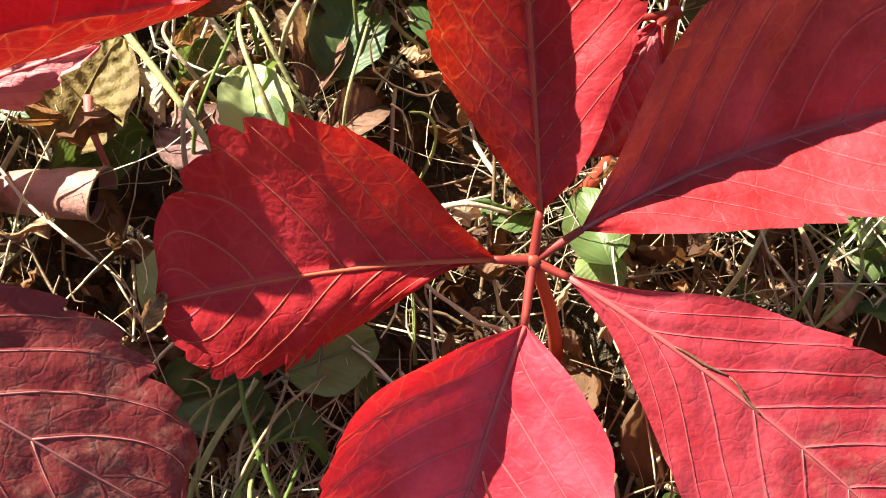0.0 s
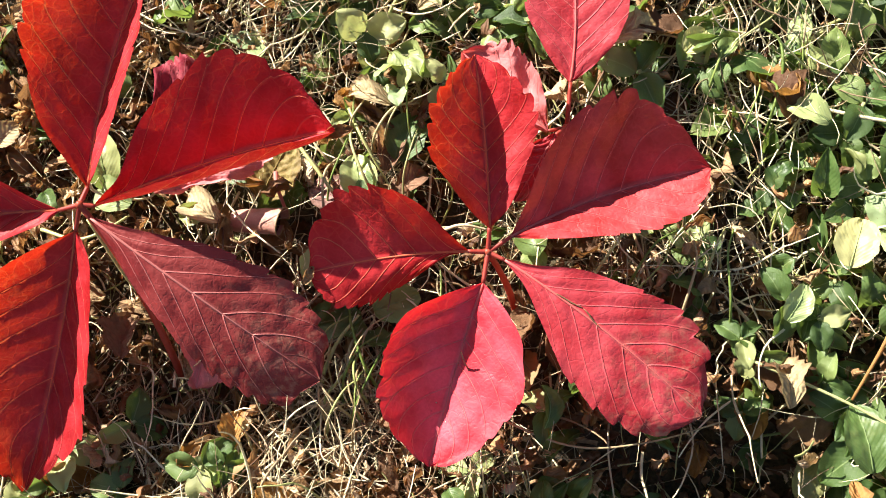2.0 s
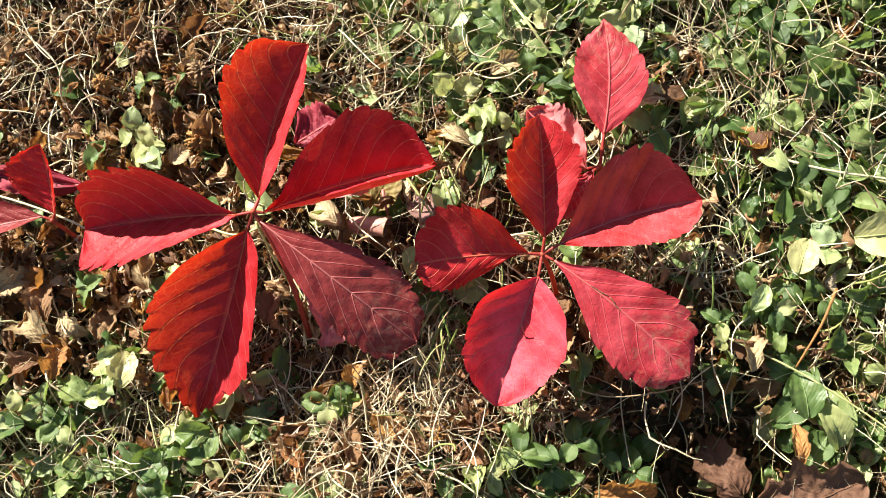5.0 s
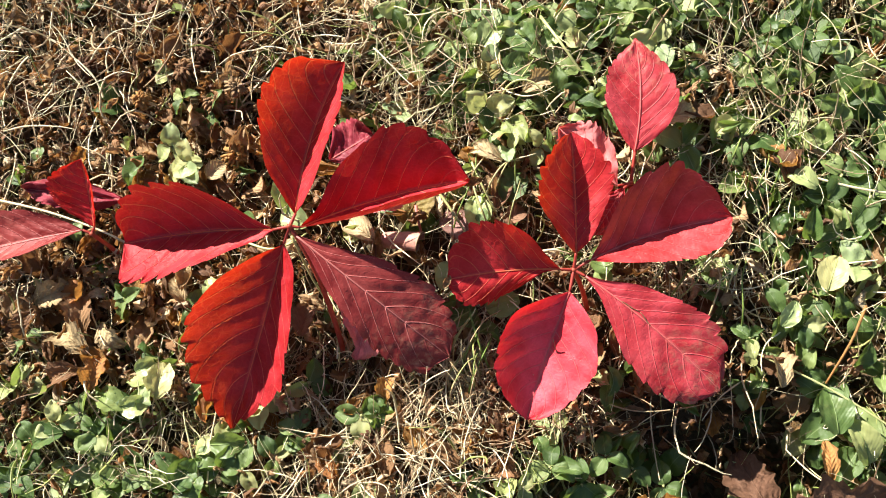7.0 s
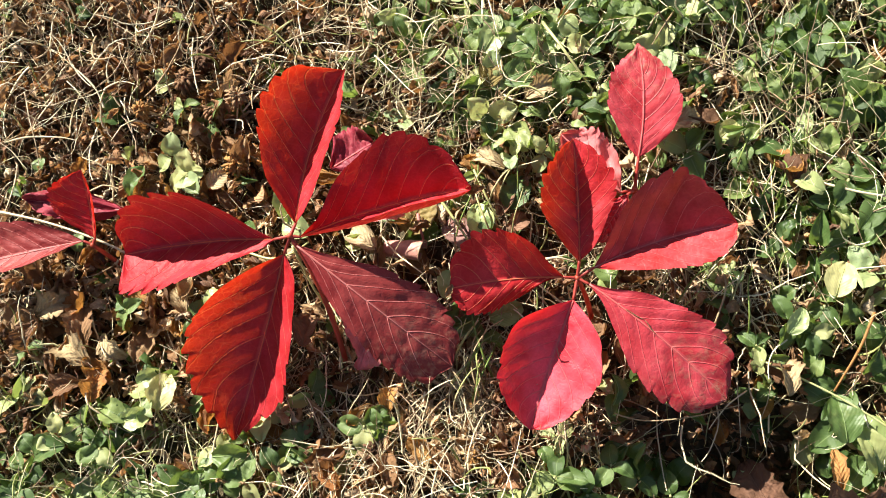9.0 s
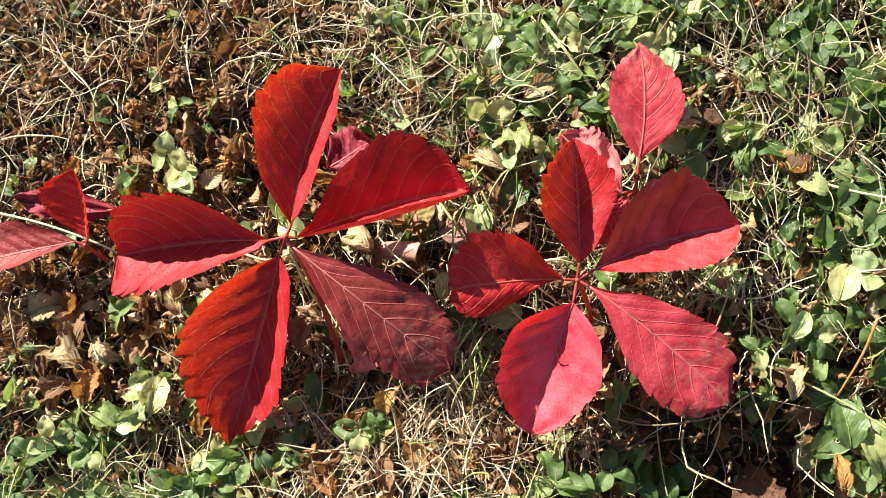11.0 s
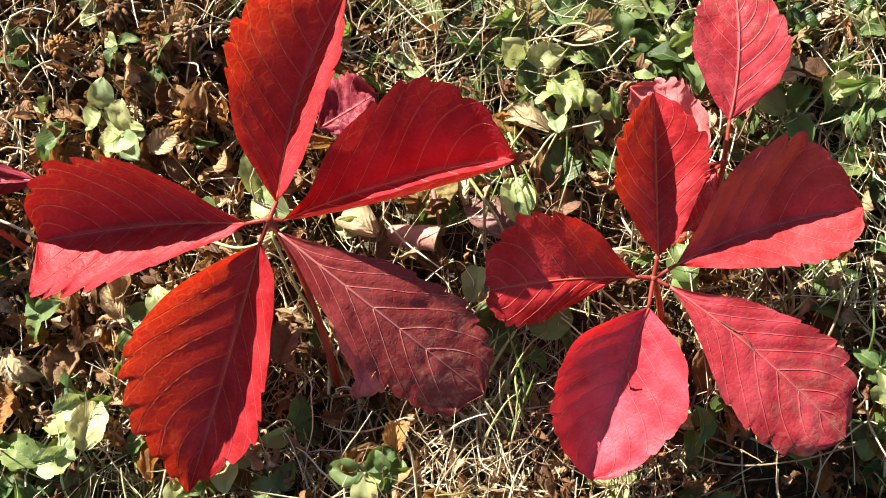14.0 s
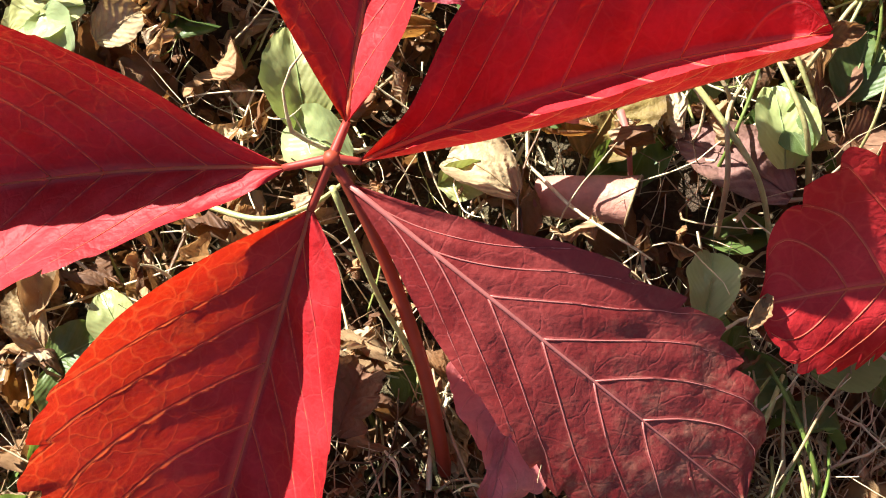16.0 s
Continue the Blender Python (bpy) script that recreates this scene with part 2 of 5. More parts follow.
OLIVE_BROWN = litter_material("olive_brown_leaf", [(0.0, (0.22, 0.17, 0.05)), (1.0, (0.30, 0.22, 0.07))], 0.6, (0.5, 0.35, 0.06), 0.25, island=False, veins=0.28)
BARK = litter_material("large_brown_leaf", [(0.0, (0.13, 0.065, 0.04)), (1.0, (0.18, 0.09, 0.05))], 0.7, (0.5, 0.2, 0.08), 0.12, island=False, grain=500, veins=0.28)
ROLLED = litter_material("faded_rose_leaf", [(0.0, (0.46, 0.23, 0.18)), (1.0, (0.54, 0.29, 0.22))], 0.45, (0.7, 0.3, 0.2), 0.05, island=False)

# Near-black brown that stands in for the shade inside the rolled leaf.
ROLL_SHADE = litter_material("inner_roll_shade", [(0.0, (0.05, 0.022, 0.016)), (1.0, (0.07, 0.032, 0.022))], 0.85, island=False)
MAUVE = litter_material("mauve_brown_leaf", [(0.0, (0.20, 0.10, 0.09)), (1.0, (0.26, 0.14, 0.12))], 0.7, (0.4, 0.16, 0.1), 0.12, island=False, veins=0.28)


def soil_material():
    k = Nodes("dark_soil")
    ob = k.add("TexCoord").outputs["Object"]
    a, b = k.noise(40, 6, ob), k.noise(420, 4, ob, 0.7)
    col = k.ramp(k.math("ADD", k.math("MULTIPLY", a, 0.6), k.math("MULTIPLY", b, 0.4)), [(0.3, (0.035, 0.023, 0.015)), (0.55, (0.08, 0.052, 0.032)), (0.75, (0.15, 0.10, 0.06))])
    turf = k.span(k.math("ADD", k.noise(7, 5, ob), k.math("MULTIPLY", b, 0.35)), 0.52, 0.82, 0.0, 0.75)
    col = k.mix(turf, col, k.mix(k.span(b, 0.35, 0.65), (0.055, 0.065, 0.022), (0.16, 0.13, 0.06)))
    return k.surface(col, 0.9, k.bump(k.math("ADD", a, b), 0.8, 0.004))


SOIL = soil_material()


# ---- mesh helpers ----
def mesh_of(name, verts, faces, mat, uvs=None, smooth=True):
    me = bpy.data.meshes.new(name)
    me.from_pydata([tuple(v) for v in verts] if not isinstance(verts, np.ndarray) else verts.tolist(), [], faces if isinstance(faces, list) else faces.tolist())
    me.materials.append(mat)
    if uvs is not None:
        layer = me.uv_layers.new(name="UVMap")
        idx = np.empty(len(me.loops), dtype=np.int32)
        me.loops.foreach_get("vertex_index", idx)
        layer.data.foreach_set("uv", np.asarray(uvs, dtype=np.float32)[idx].ravel())
    me.polygons.foreach_set("use_smooth", [smooth] * len(me.polygons))
    me.update()
    return me


def part(name, verts, faces, mat, parent, label="", uvs=None, origin=None):
    """One mesh object under a thing; the points are given in the world."""
    o = np.array(origin if origin is not None else (0, 0, 0), dtype=float)
    ob = new(name, mesh_of(name, np.asarray(verts, dtype=float) - o, faces, mat, uvs))
    ob.parent = parent
    return tagged(ob, label)


def empty(name, at, label, category, group=""):
    e = new(name)
    e.location, e.empty_display_size = at, 0.01
    return tagged(e, label, category, group)


def tube(points, radii, sides=6):
    """A round, tapered tube along points."""
    pts = [Vector(p) for p in points]
    vs, fs = [], []
    side = None
    for i, p in enumerate(pts):
        d = (pts[min(i + 1, len(pts) - 1)] - pts[max(i - 1, 0)]).normalized()
        if side is None:
            side = d.orthogonal().normalized()
        side = (side - d * side.dot(d)).normalized()
        up = d.cross(side)
        for s in range(sides):
            a = 2 * math.pi * s / sides
            vs.append(p + (side * math.cos(a) + up * math.sin(a)) * radii[i])
    for i in range(len(pts) - 1):
        for s in range(sides):
            a, b = i * sides + s, i * sides + (s + 1) % sides
            fs.append([a, b, b + sides, a + sides])
    fs.append(list(range(sides))[::-1])
    fs.append([(len(pts) - 1) * sides + s for s in range(sides)])
    return vs, fs


def arc(a, b, lift, n=14, sway=(0, 0, 0)):
    """A bowed line from a to b."""
    a, b, s = Vector(a), Vector(b), Vector(sway)
    return [a.lerp(b, i / n) + (Vector((0, 0, lift)) + s) * 4 * (i / n) * (1 - i / n) for i in range(n + 1)]


# ---- the large structure: ground ----
def dip(x, y):
    """Relief added to steer shade: a shady hollow in the ground less a low mound of straw, in metres."""
    mound = 0.024 * math.exp(-(((x + 0.055) / 0.075) ** 2 + ((y - 0.003) / 0.042) ** 2))
    return -mound + 0.042 * math.exp(-(((x - 0.125) / 0.075) ** 2 + ((y - 0.020) / 0.044) ** 2))


def height(x, y):
    """The soil's unevenness, in metres."""
    near = math.exp(-max(0.0, math.hypot(x + 0.06, y - 0.15) - 0.5) * 6)
    return -0.036 + near * (0.010 * noise.noise((x * 9, y * 9, 0.3)) + 0.006 * noise.noise((x * 28, y * 28, 4.1))) - dip(x, y)


def build_ground():
    xs = np.concatenate([[-60, -12, -3], np.linspace(-1.3, -0.60, 24), np.linspace(-0.55, 0.42, 120), np.linspace(0.47, 1.2, 24), [3, 12, 60]])
    ys = np.concatenate([[-60, -12, -3], np.linspace(-1.0, -0.25, 24), np.linspace(-0.20, 0.50, 90), np.linspace(0.55, 1.3, 24), [3, 12, 60]])
    vs = [(x, y, height(x, y)) for y in ys for x in xs]
    n = len(xs)
    fs = [[j * n + i, j * n + i + 1, (j + 1) * n + i + 1, (j + 1) * n + i] for j in range(len(ys) - 1) for i in range(n - 1)]
    return tagged(new("ground", mesh_of("ground", vs, fs, SOIL)), "dark crumbly soil under dry grass and leaf litter", "ground", kind="structure")


build_ground()


# ---- creeper leaves ----
KNOTS = (0.0, 0.10, 0.25, 0.45, 0.65, 0.82, 0.94, 1.0)


def flowing(u, ys):
    """A smooth line through values at KNOTS that never overshoots them."""
    i = max(k for k in range(len(KNOTS) - 1) if KNOTS[k] <= u)
    h = [q - p for p, q in zip(KNOTS, KNOTS[1:])]
    d = [(q - p) / w for p, q, w in zip(ys, ys[1:], h)]

    def slope(k):
        if k == 0 or k == len(ys) - 1:
            return d[0] if k == 0 else d[-1]
        if d[k - 1] * d[k] <= 0:
            return 0.0
        p, q = 2 * h[k] + h[k - 1], h[k] + 2 * h[k - 1]
        return (p + q) / (p / d[k - 1] + q / d[k])

    t = (u - KNOTS[i]) / h[i]
    return (1 + 2 * t) * (1 - t) ** 2 * ys[i] + t * (1 - t) ** 2 * h[i] * slope(i) + t * t * (3 - 2 * t) * ys[i + 1] + t * t * (t - 1) * h[i] * slope(i + 1)


class Blade:
    """A creeper leaflet's surface: base and tip, the breadth of each half along it, how far each half
    rises (degrees) and leans towards the tip, sag, sideways bow, teeth, cupping, waves and puffed fields."""

    def __init__(self, base, tip, sag, left, right, rise=(10, 10), lean=(0.03, 0.03), hook=0.0, cup=0.5, seed=0, tooth=0.14, wave=0.0012, puff=0.0006, crease=0.0, flat=0.0):
        self.b, self.t, self.sag = Vector(base), Vector(tip), sag
        self.a = self.t - self.b
        self.len = self.a.length
        ah = self.a.normalized()
        self.s = Vector((0, 0, 1)).cross(ah).normalized()
        self.n = ah.cross(self.s)
        self.halves = {1: (0.0, *left, 0.0), -1: (0.0, *right, 0.0)}
        self.rise, self.lean = {1: radians(rise[0]), -1: radians(rise[1])}, {1: lean[0], -1: lean[1]}
        self.cup = {1: cup[0], -1: cup[1]} if isinstance(cup, tuple) else {1: cup, -1: cup}
        self.flat = flat
        self.hook, self.seed, self.tooth, self.wave, self.puff, self.crease = hook, seed, tooth, wave, puff, crease

    def spine(self, u):
        return self.b + self.a * u + self.n * (self.sag * 4 * u * (1 - u)) + self.s * (self.hook * 4 * u * (1 - u))

    def width(self, u, side):
        """The half's smooth width at u, and by how much its teeth stretch or cut the edge."""
        w = flowing(u, self.halves[side])
        w *= 1 + 0.04 * noise.noise((u * 7, side * 2.0, self.seed * 1.7))
        cut = 0.0
        if u > 0.34:
            step = 0.105 + 0.05 * noise.noise((self.seed * 1.3, side * 2.7, 0.5))
            q = (u - 0.38) / step + 0.45 * noise.noise((u * 3.1, side * 1.7, self.seed * 2.2))
            ph = q % 1.0
            big = self.tooth * min(1.0, (u - 0.34) * 5) * (0.55 + 1.5 * abs(noise.noise((math.floor(q) * 0.83, side * 3.3, self.seed * 1.1))))
            lobe = 1 - (1 - ph / 0.9) ** 2 if ph < 0.9 else (1 - ph) / 0.1
            cut = 0.75 * big * (lobe - 0.6) + 0.12 * self.tooth * noise.noise((u * 34, side, self.seed))
        return w + 0.0005, cut

    def run(self, m):
        """How far towards the tip a side vein has run at m of the half's width."""
        return 0.25 * m + 0.08 * m * m

    def point(self, u, v):
        """u from base to tip; v from -1 (right edge) to 1 (left edge)."""
        side = 1 if v >= 0 else -1
        el = self.rise[side] * (1 - self.flat * max(0.0, (u - 0.45) / 0.55))
        m = abs(v)
        w, cut = self.width(u, side)
        w *= 1 + cut * m ** 5
        cup = self.cup[side]
        a0, turn = el * (1 - cup), el * 2 * cup
        if abs(turn) > 1e-3:
            out, up = (math.sin(a0 + turn * m) - math.sin(a0)) / turn, (math.cos(a0) - math.cos(a0 + turn * m)) / turn
        else:
            out, up = m * math.cos(el), m * math.sin(el)
        p = self.spine(u) + self.s * (side * out * w) + self.n * (up * w)
        p = p + self.a * (self.lean[side] * m * m * math.sin(math.pi * u ** 1.5) + 0.12 * cut * m ** 5)
        q = (u - self.run(m) - 0.05) / 0.13
        puff = self.puff * (0.75 + 0.9 * noise.noise((u * 3.3, v * 2.6, self.seed * 4.7))) * (1 - math.cos(2 * math.pi * (q % 1.0) ** 0.75)) * m ** 0.4 * (1 - m) * 1.9 * min(1, u * 6) * min(1, (1 - u) * 6)
        crumple = self.crease * abs(noise.noise((u * 7, v * 4, self.seed * 5.3))) * min(1, m * 3) * u
        p = p + self.n * (self.wave * (2.2 * noise.noise((u * 4.0, v * 1.8, self.seed * 3.1)) * m + 0.9 * noise.noise((u * 9, v * 1.2, self.seed * 2.1)) * m ** 3) + puff + crumple + 0.0003 * noise.noise((u * 16, v * 7, self.seed)))
        return p

    def sheet(self, nu=130, nv=10):
        vs, uvs, fs = [], [], []
        k = 2 * nv + 1
        for i in range(nu + 1):
            u = i / nu
            for j in range(-nv, nv + 1):
                vs.append(self.point(u, j / nv))
                uvs.append((u, j / nv))
        for i in range(nu):
            for j in range(2 * nv):
                a = i * k + j
                fs.append([a, a + 1, a + k + 1, a + k])
        return vs, fs, uvs

    def rib(self):
        us = [i / 30 for i in range(31)]
        return tube([self.point(u, 0) + self.n * 0.00005 for u in us], [0.00050 * (1 - u) + 0.00012 for u in us], 6)

    def vein(self, c, side, thick):
        """One side vein, from the midrib towards a tooth."""
        u0 = 0.05 + 0.13 * c
        pts, rad = [], []
        for i in range(15):
            m = i / 14 * 0.95
            u = u0 + self.run(m)
            if u > 0.97:
                break
            pts.append(self.point(u, side * max(m, 0.004)) + self.n * 0.00002)
            rad.append(thick * (1 - 0.75 * m))
        return tube(pts, rad, 5)


def leaflet(parent, hub, blade, mat, vein, label="", veins=6):
    vs, fs, uvs = blade.sheet()
    ob = part("leaflet", vs, fs, mat, parent, label, uvs, hub)
    a, b = blade.rib()
    part("midrib", a, b, vein, ob, "", None, hub)
    for side in (1, -1):
        for c in range(veins):
            a, b = blade.vein(c, side, 0.00022 if vein is VEIN_PALE else 0.00015)
            part("vein", a, b, vein, ob, "", None, hub)
    return ob


def compound(name, hub, rows, label, foot, bow, category="creeper leaf", group="red creeper leaves"):
    """A creeper leaf: leaflets round a hub, on a stalk that rises from foot."""
    e = empty(name, hub, label, category, group)
    for blade, mat, vein, text in rows:
        leaflet(e, hub, blade, mat, vein, text)
        pts = arc(hub, blade.b, 0.0, 6)
        v, f = tube(pts, [0.0011 - 0.0003 * i / 6 for i in range(7)], 6)
        part("leaflet_stalk", v, f, STALK_CRIMSON, e, "", None, hub)
    if foot:
        pts = arc(foot, hub, bow[2], 16, (bow[0], bow[1], 0))
        v, f = tube(pts, [0.0017 - 0.0005 * i / 16 for i in range(17)], 8)
        part("stalk", v, f, STALK_RED, e, "smooth red leaf stalk", None, hub)
    bm_v, bm_f = tube([Vector(hub) + Vector((0, 0, z)) for z in (-0.0016, 0.0, 0.0016)], [0.0011, 0.0019, 0.0010], 8)
    part("joint", bm_v, bm_f, STALK_RED, e, "", None, hub)
    return e


LH = (-0.1265, 0.1475, 0.0505)
L_TOP = Blade((-0.1240, 0.1549, 0.0496), (-0.0971, 0.2347, 0.0663), -0.0040, (0.0104, 0.0236, 0.0318, 0.0362, 0.0330, 0.0215), (0.0083, 0.0150, 0.0165, 0.0180, 0.0120, 0.0040), (42, 42), (0.026, 0.024), 0.0059, (0.45, 0.30), 1, 0.15, puff=0.0006)
L_EAST = Blade((-0.1210, 0.1472, 0.0490), (-0.0302, 0.1761, 0.0389), -0.0058, (0.0049, 0.0216, 0.0336, 0.0404, 0.0332, 0.0176), (0.0100, 0.0210, 0.0270, 0.0270, 0.0210, 0.0120), (42, 68), (0.008, 0.032), 0.0050, (0.15, 0.55), 2, 0.11, puff=0.0005)
L_SOUTHEAST = Blade((-0.1234, 0.1429, 0.0476), (-0.0424, 0.0827, 0.0074), 0.0059, (0.0042, 0.0119, 0.0206, 0.0238, 0.0200, 0.0120), (0.0038, 0.0117, 0.0183, 0.0225, 0.0210, 0.0160), (4, -14), (0.028, 0.041), -0.0003, 0.62, 3, 0.18, puff=0.0004, crease=0.0022)
L_SOUTH = Blade((-0.1318, 0.1390, 0.0420), (-0.1655, 0.0391, 0.0060), -0.0059, (0.0122, 0.0180, 0.0232, 0.0265, 0.0165, 0.0042), (0.0170, 0.0355, 0.0447, 0.0378, 0.0215, 0.0066), (28, 45), (0.010, 0.024), -0.0009, (0.30, 0.30), 4, 0.17, puff=0.0007)
L_WEST = Blade((-0.1360, 0.1460, 0.0486), (-0.2250, 0.1389, 0.0389), -0.0061, (0.0075, 0.0145, 0.0240, 0.0300, 0.0300, 0.0280), (0.0083, 0.0264, 0.0402, 0.0416, 0.0335, 0.0214), (30, 60), (0.060, 0.050), -0.0039, (0.40, 0.30), 5, 0.14, puff=0.0006)
left = compound("creeper_leaf", LH, [
    (L_TOP, ORANGE, VEIN_ORANGE, "orange-red leaflet folded along its midrib"),
    (L_EAST, RED, VEIN_ORANGE, "deep red leaflet with a browned tip"),
    (L_SOUTHEAST, MAROON, VEIN_PALE, "dull maroon leaflet with pale veins and brown blotches"),
    (L_SOUTH, ORANGE, VEIN_ORANGE, "glowing orange-red leaflet with raised veins"),
    (L_WEST, RED, VEIN_ORANGE, "red leaflet cupped along its midrib"),
], "five-part scarlet creeper leaf standing over dry litter", (-0.1075, 0.0858, -0.012), (0.003, 0.003, 0.004))

RH = (0.0265, 0.1305, 0.0205)
R_TOP = Blade((0.0277, 0.1391, 0.0257), (0.0243, 0.2021, 0.0437), -0.0046, (0.0086, 0.0190, 0.0285, 0.0263, 0.0168, 0.0073), (0.0072, 0.0126, 0.0184, 0.0210, 0.0150, 0.0075), (50, 14), (0.045, 0.0), -0.0008, (0.10, 0.25), 6, 0.17, puff=0.0004)
R_WEST = Blade((0.0190, 0.1305, 0.0234), (-0.0427, 0.1230, 0.0267), -0.0004, (0.0009, 0.0062, 0.0132, 0.0175, 0.0160, 0.0090), (0.0086, 0.0238, 0.0320, 0.0318, 0.0236, 0.0145), (-34, 48), (0.027, 0.007), -0.0019, (0.5, 0.20), 7, 0.15, wave=0.0008, puff=0.00015, flat=0.5)
R_SOUTH = Blade((0.0245, 0.1185, 0.0204), (0.0016, 0.0490, 0.0081), -0.0025, (0.0135, 0.0250, 0.0292, 0.0250, 0.0165, 0.0080), (0.0138, 0.0280, 0.0326, 0.0297, 0.0200, 0.0088), (20, 39), (0.034, 0.019), -0.0010, (0.5, 0.45), 8, 0.08, puff=0.0004)
R_EAST = Blade((0.0330, 0.1271, 0.0213), (0.1062, 0.0682, 0.0015), 0.0035, (0.0040, 0.0130, 0.0193, 0.0232, 0.0195, 0.0085), (0.0028, 0.0114, 0.0221, 0.0255, 0.0215, 0.0130), (13, -9), (0.017, 0.035), 0.0022, 0.62, 9, 0.14, puff=0.0005)
R_NORTHEAST = Blade((0.0357, 0.1360, 0.0225), (0.1120, 0.1616, 0.0166), -0.0038, (0.0085, 0.0249, 0.0368, 0.0390, 0.0274, 0.0113), (0.0053, 0.0117, 0.0179, 0.0212, 0.0182, 0.0095), (42, 22), (0.035, 0.012), 0.0041, (0.10, 0.40), 10, 0.13, puff=0.0006)
right = compound("creeper_leaf", RH, [
    (R_TOP, ORANGE, VEIN_ORANGE, "upright orange and red leaflet"),
    (R_WEST, SCARLET, VEIN_ORANGE, "scarlet leaflet with a curled pale tip"),
    (R_SOUTH, ROSE, VEIN_RED, "bright red leaflet folded along its midrib"),
    (R_EAST, CRIMSON, VEIN_RED, "flat crimson leaflet with a frayed dusty end"),
    (R_NORTHEAST, OLIVE, VEIN_RED, "red leaflet shading to olive at its margin"),
], "five-part crimson creeper leaf low over dry grass", (0.034, 0.108, -0.03), (0.002, 0.0, 0.0))

SH = (0.0575, 0.1820, 0.0100)
EVEN = (0.0045, 0.0100, 0.0150, 0.0160, 0.0120, 0.0050)


def scaled(k):
    return tuple(k * w for w in EVEN)


compound("creeper_leaf", SH, [
    (Blade((0.0594, 0.1993, 0.0140), (0.0589, 0.2620, 0.0252), 0.0031, (0.0063, 0.0132, 0.0190, 0.0176, 0.0108, 0.0024), (0.0086, 0.0172, 0.0207, 0.0168, 0.0092, 0.0024), (5, 5), (0.036, 0.037), -0.0031, 0.62, 11, 0.10, puff=0.0004), CRIMSON, VEIN_RED, "flat crimson end leaflet"),
    (Blade((0.0500, 0.1800, 0.013), (0.0170, 0.2115, 0.020), 0.002, scaled(0.60), scaled(1.00), (-10, 30), seed=14, wave=0.004, tooth=0.25, crease=0.003), PINK, VEIN_PALE, "faded pink crumpled leaflet"),
    (Blade((0.0531, 0.178, 0.014), (0.0370, 0.1500, 0.020), 0.0, scaled(0.55), scaled(0.65), (10, 37), seed=15, wave=0.003), CRIMSON, VEIN_PALE, "narrow folded rose-red leaflet"),
], "three-part red creeper leaf with faded side leaflets", (0.040, 0.150, -0.02), (0.004, 0.0, 0.0))

NH = (-0.2590, 0.1500, 0.0100)
compound("creeper_leaf", NH, [
    (Blade((-0.2570, 0.1537, 0.012), (-0.2575, 0.1890, 0.036), -0.002, scaled(1.40), scaled(0.70), (14, 58), seed=12, cup=0.5), SCARLET, VEIN_ORANGE, "small scarlet leaflet standing up"),
    (Blade((-0.2640, 0.1519, 0.012), (-0.3373, 0.1352, 0.012), 0.003, scaled(1.00), scaled(1.25), (46, 14), seed=13, cup=0.5), MAROON, VEIN_PALE, "maroon leaflet with a bright upturned margin"),
], "small red creeper leaf low in brown litter", (-0.244, 0.136, -0.03), (0, 0, 0))


def scar(parent, hub, blade):
    """A dark dry scar along a leaflet's midrib."""
    for a, b in (((0.24, 0.02), (0.36, 0.10)), ((0.36, 0.10), (0.46, -0.02))):
        pts = [blade.point(a[0] + (b[0] - a[0]) * i / 8, a[1] + (b[1] - a[1]) * i / 8 + 0.008 * math.sin(i)) + blade.n * 0.0004 for i in range(9)]
        v, f = tube(pts, [0.00012 + 0.00022 * math.sin(math.pi * i / 8) for i in range(9)], 5)
        part("scar", v, f, LITTER, parent, "dark dry scar", None, hub)


scar(right, RH, R_EAST)


def fallen(blade, mat, vein, label):
    """A fallen creeper leaflet lying in the litter."""
    vs, fs, uvs = blade.sheet(70, 7)
    ob = new("fallen_leaf", mesh_of("fallen_leaf", np.asarray(vs, float) - np.array(blade.b), fs, mat, uvs))
    ob.location = blade.b
    tagged(ob, label, "fallen leaf", "fallen red leaves")
    a, b = blade.rib()
    part("midrib", a, b, vein, ob, "", None, blade.b)


fallen(Blade((-0.1134, 0.1605, 0.012), (-0.060, 0.1790, 0.008), 0.0, scaled(0.65), scaled(0.35), (7, -30), seed=21, wave=0.003, tooth=0.3), PINK, VEIN_PALE, "ragged pink fallen leaf under a red leaflet")
fallen(Blade((-0.0880, 0.1160, 0.002), (-0.0965, 0.0800, 0.000), 0.002, (0.0050, 0.0100, 0.0130, 0.0130, 0.0100, 0.0045), (0.0090, 0.0165, 0.0125, 0.0050, 0.0022, 0.0030), (2, 10), seed=22, wave=0.002), PINK, VEIN_PALE, "faded pink fallen leaf under a maroon leaflet")
fallen(Blade((-0.1170, 0.1960, 0.008), (-0.0920, 0.2120, 0.008), 0.0, scaled(0.95), scaled(0.75), (7, 0), seed=23, wave=0.004, crease=0.006), WINE, VEIN_RED, "crumpled crimson fallen leaf behind the leaflets")
fallen(Blade((-0.2436, 0.1728, 0.0), (-0.3088, 0.179, 0.004), 0.0, scaled(0.55), scaled(0.60), (-14, 19), seed=24, wave=0.005, tooth=0.25, crease=0.008), WINE, VEIN_PALE, "shrivelled dark crimson leaf in brown litter")


# ---- litter, straw, clover ----
rng = np.random.default_rng(7)
X0, X1, Y0, Y1 = -0.46, 0.33, -0.10, 0.42


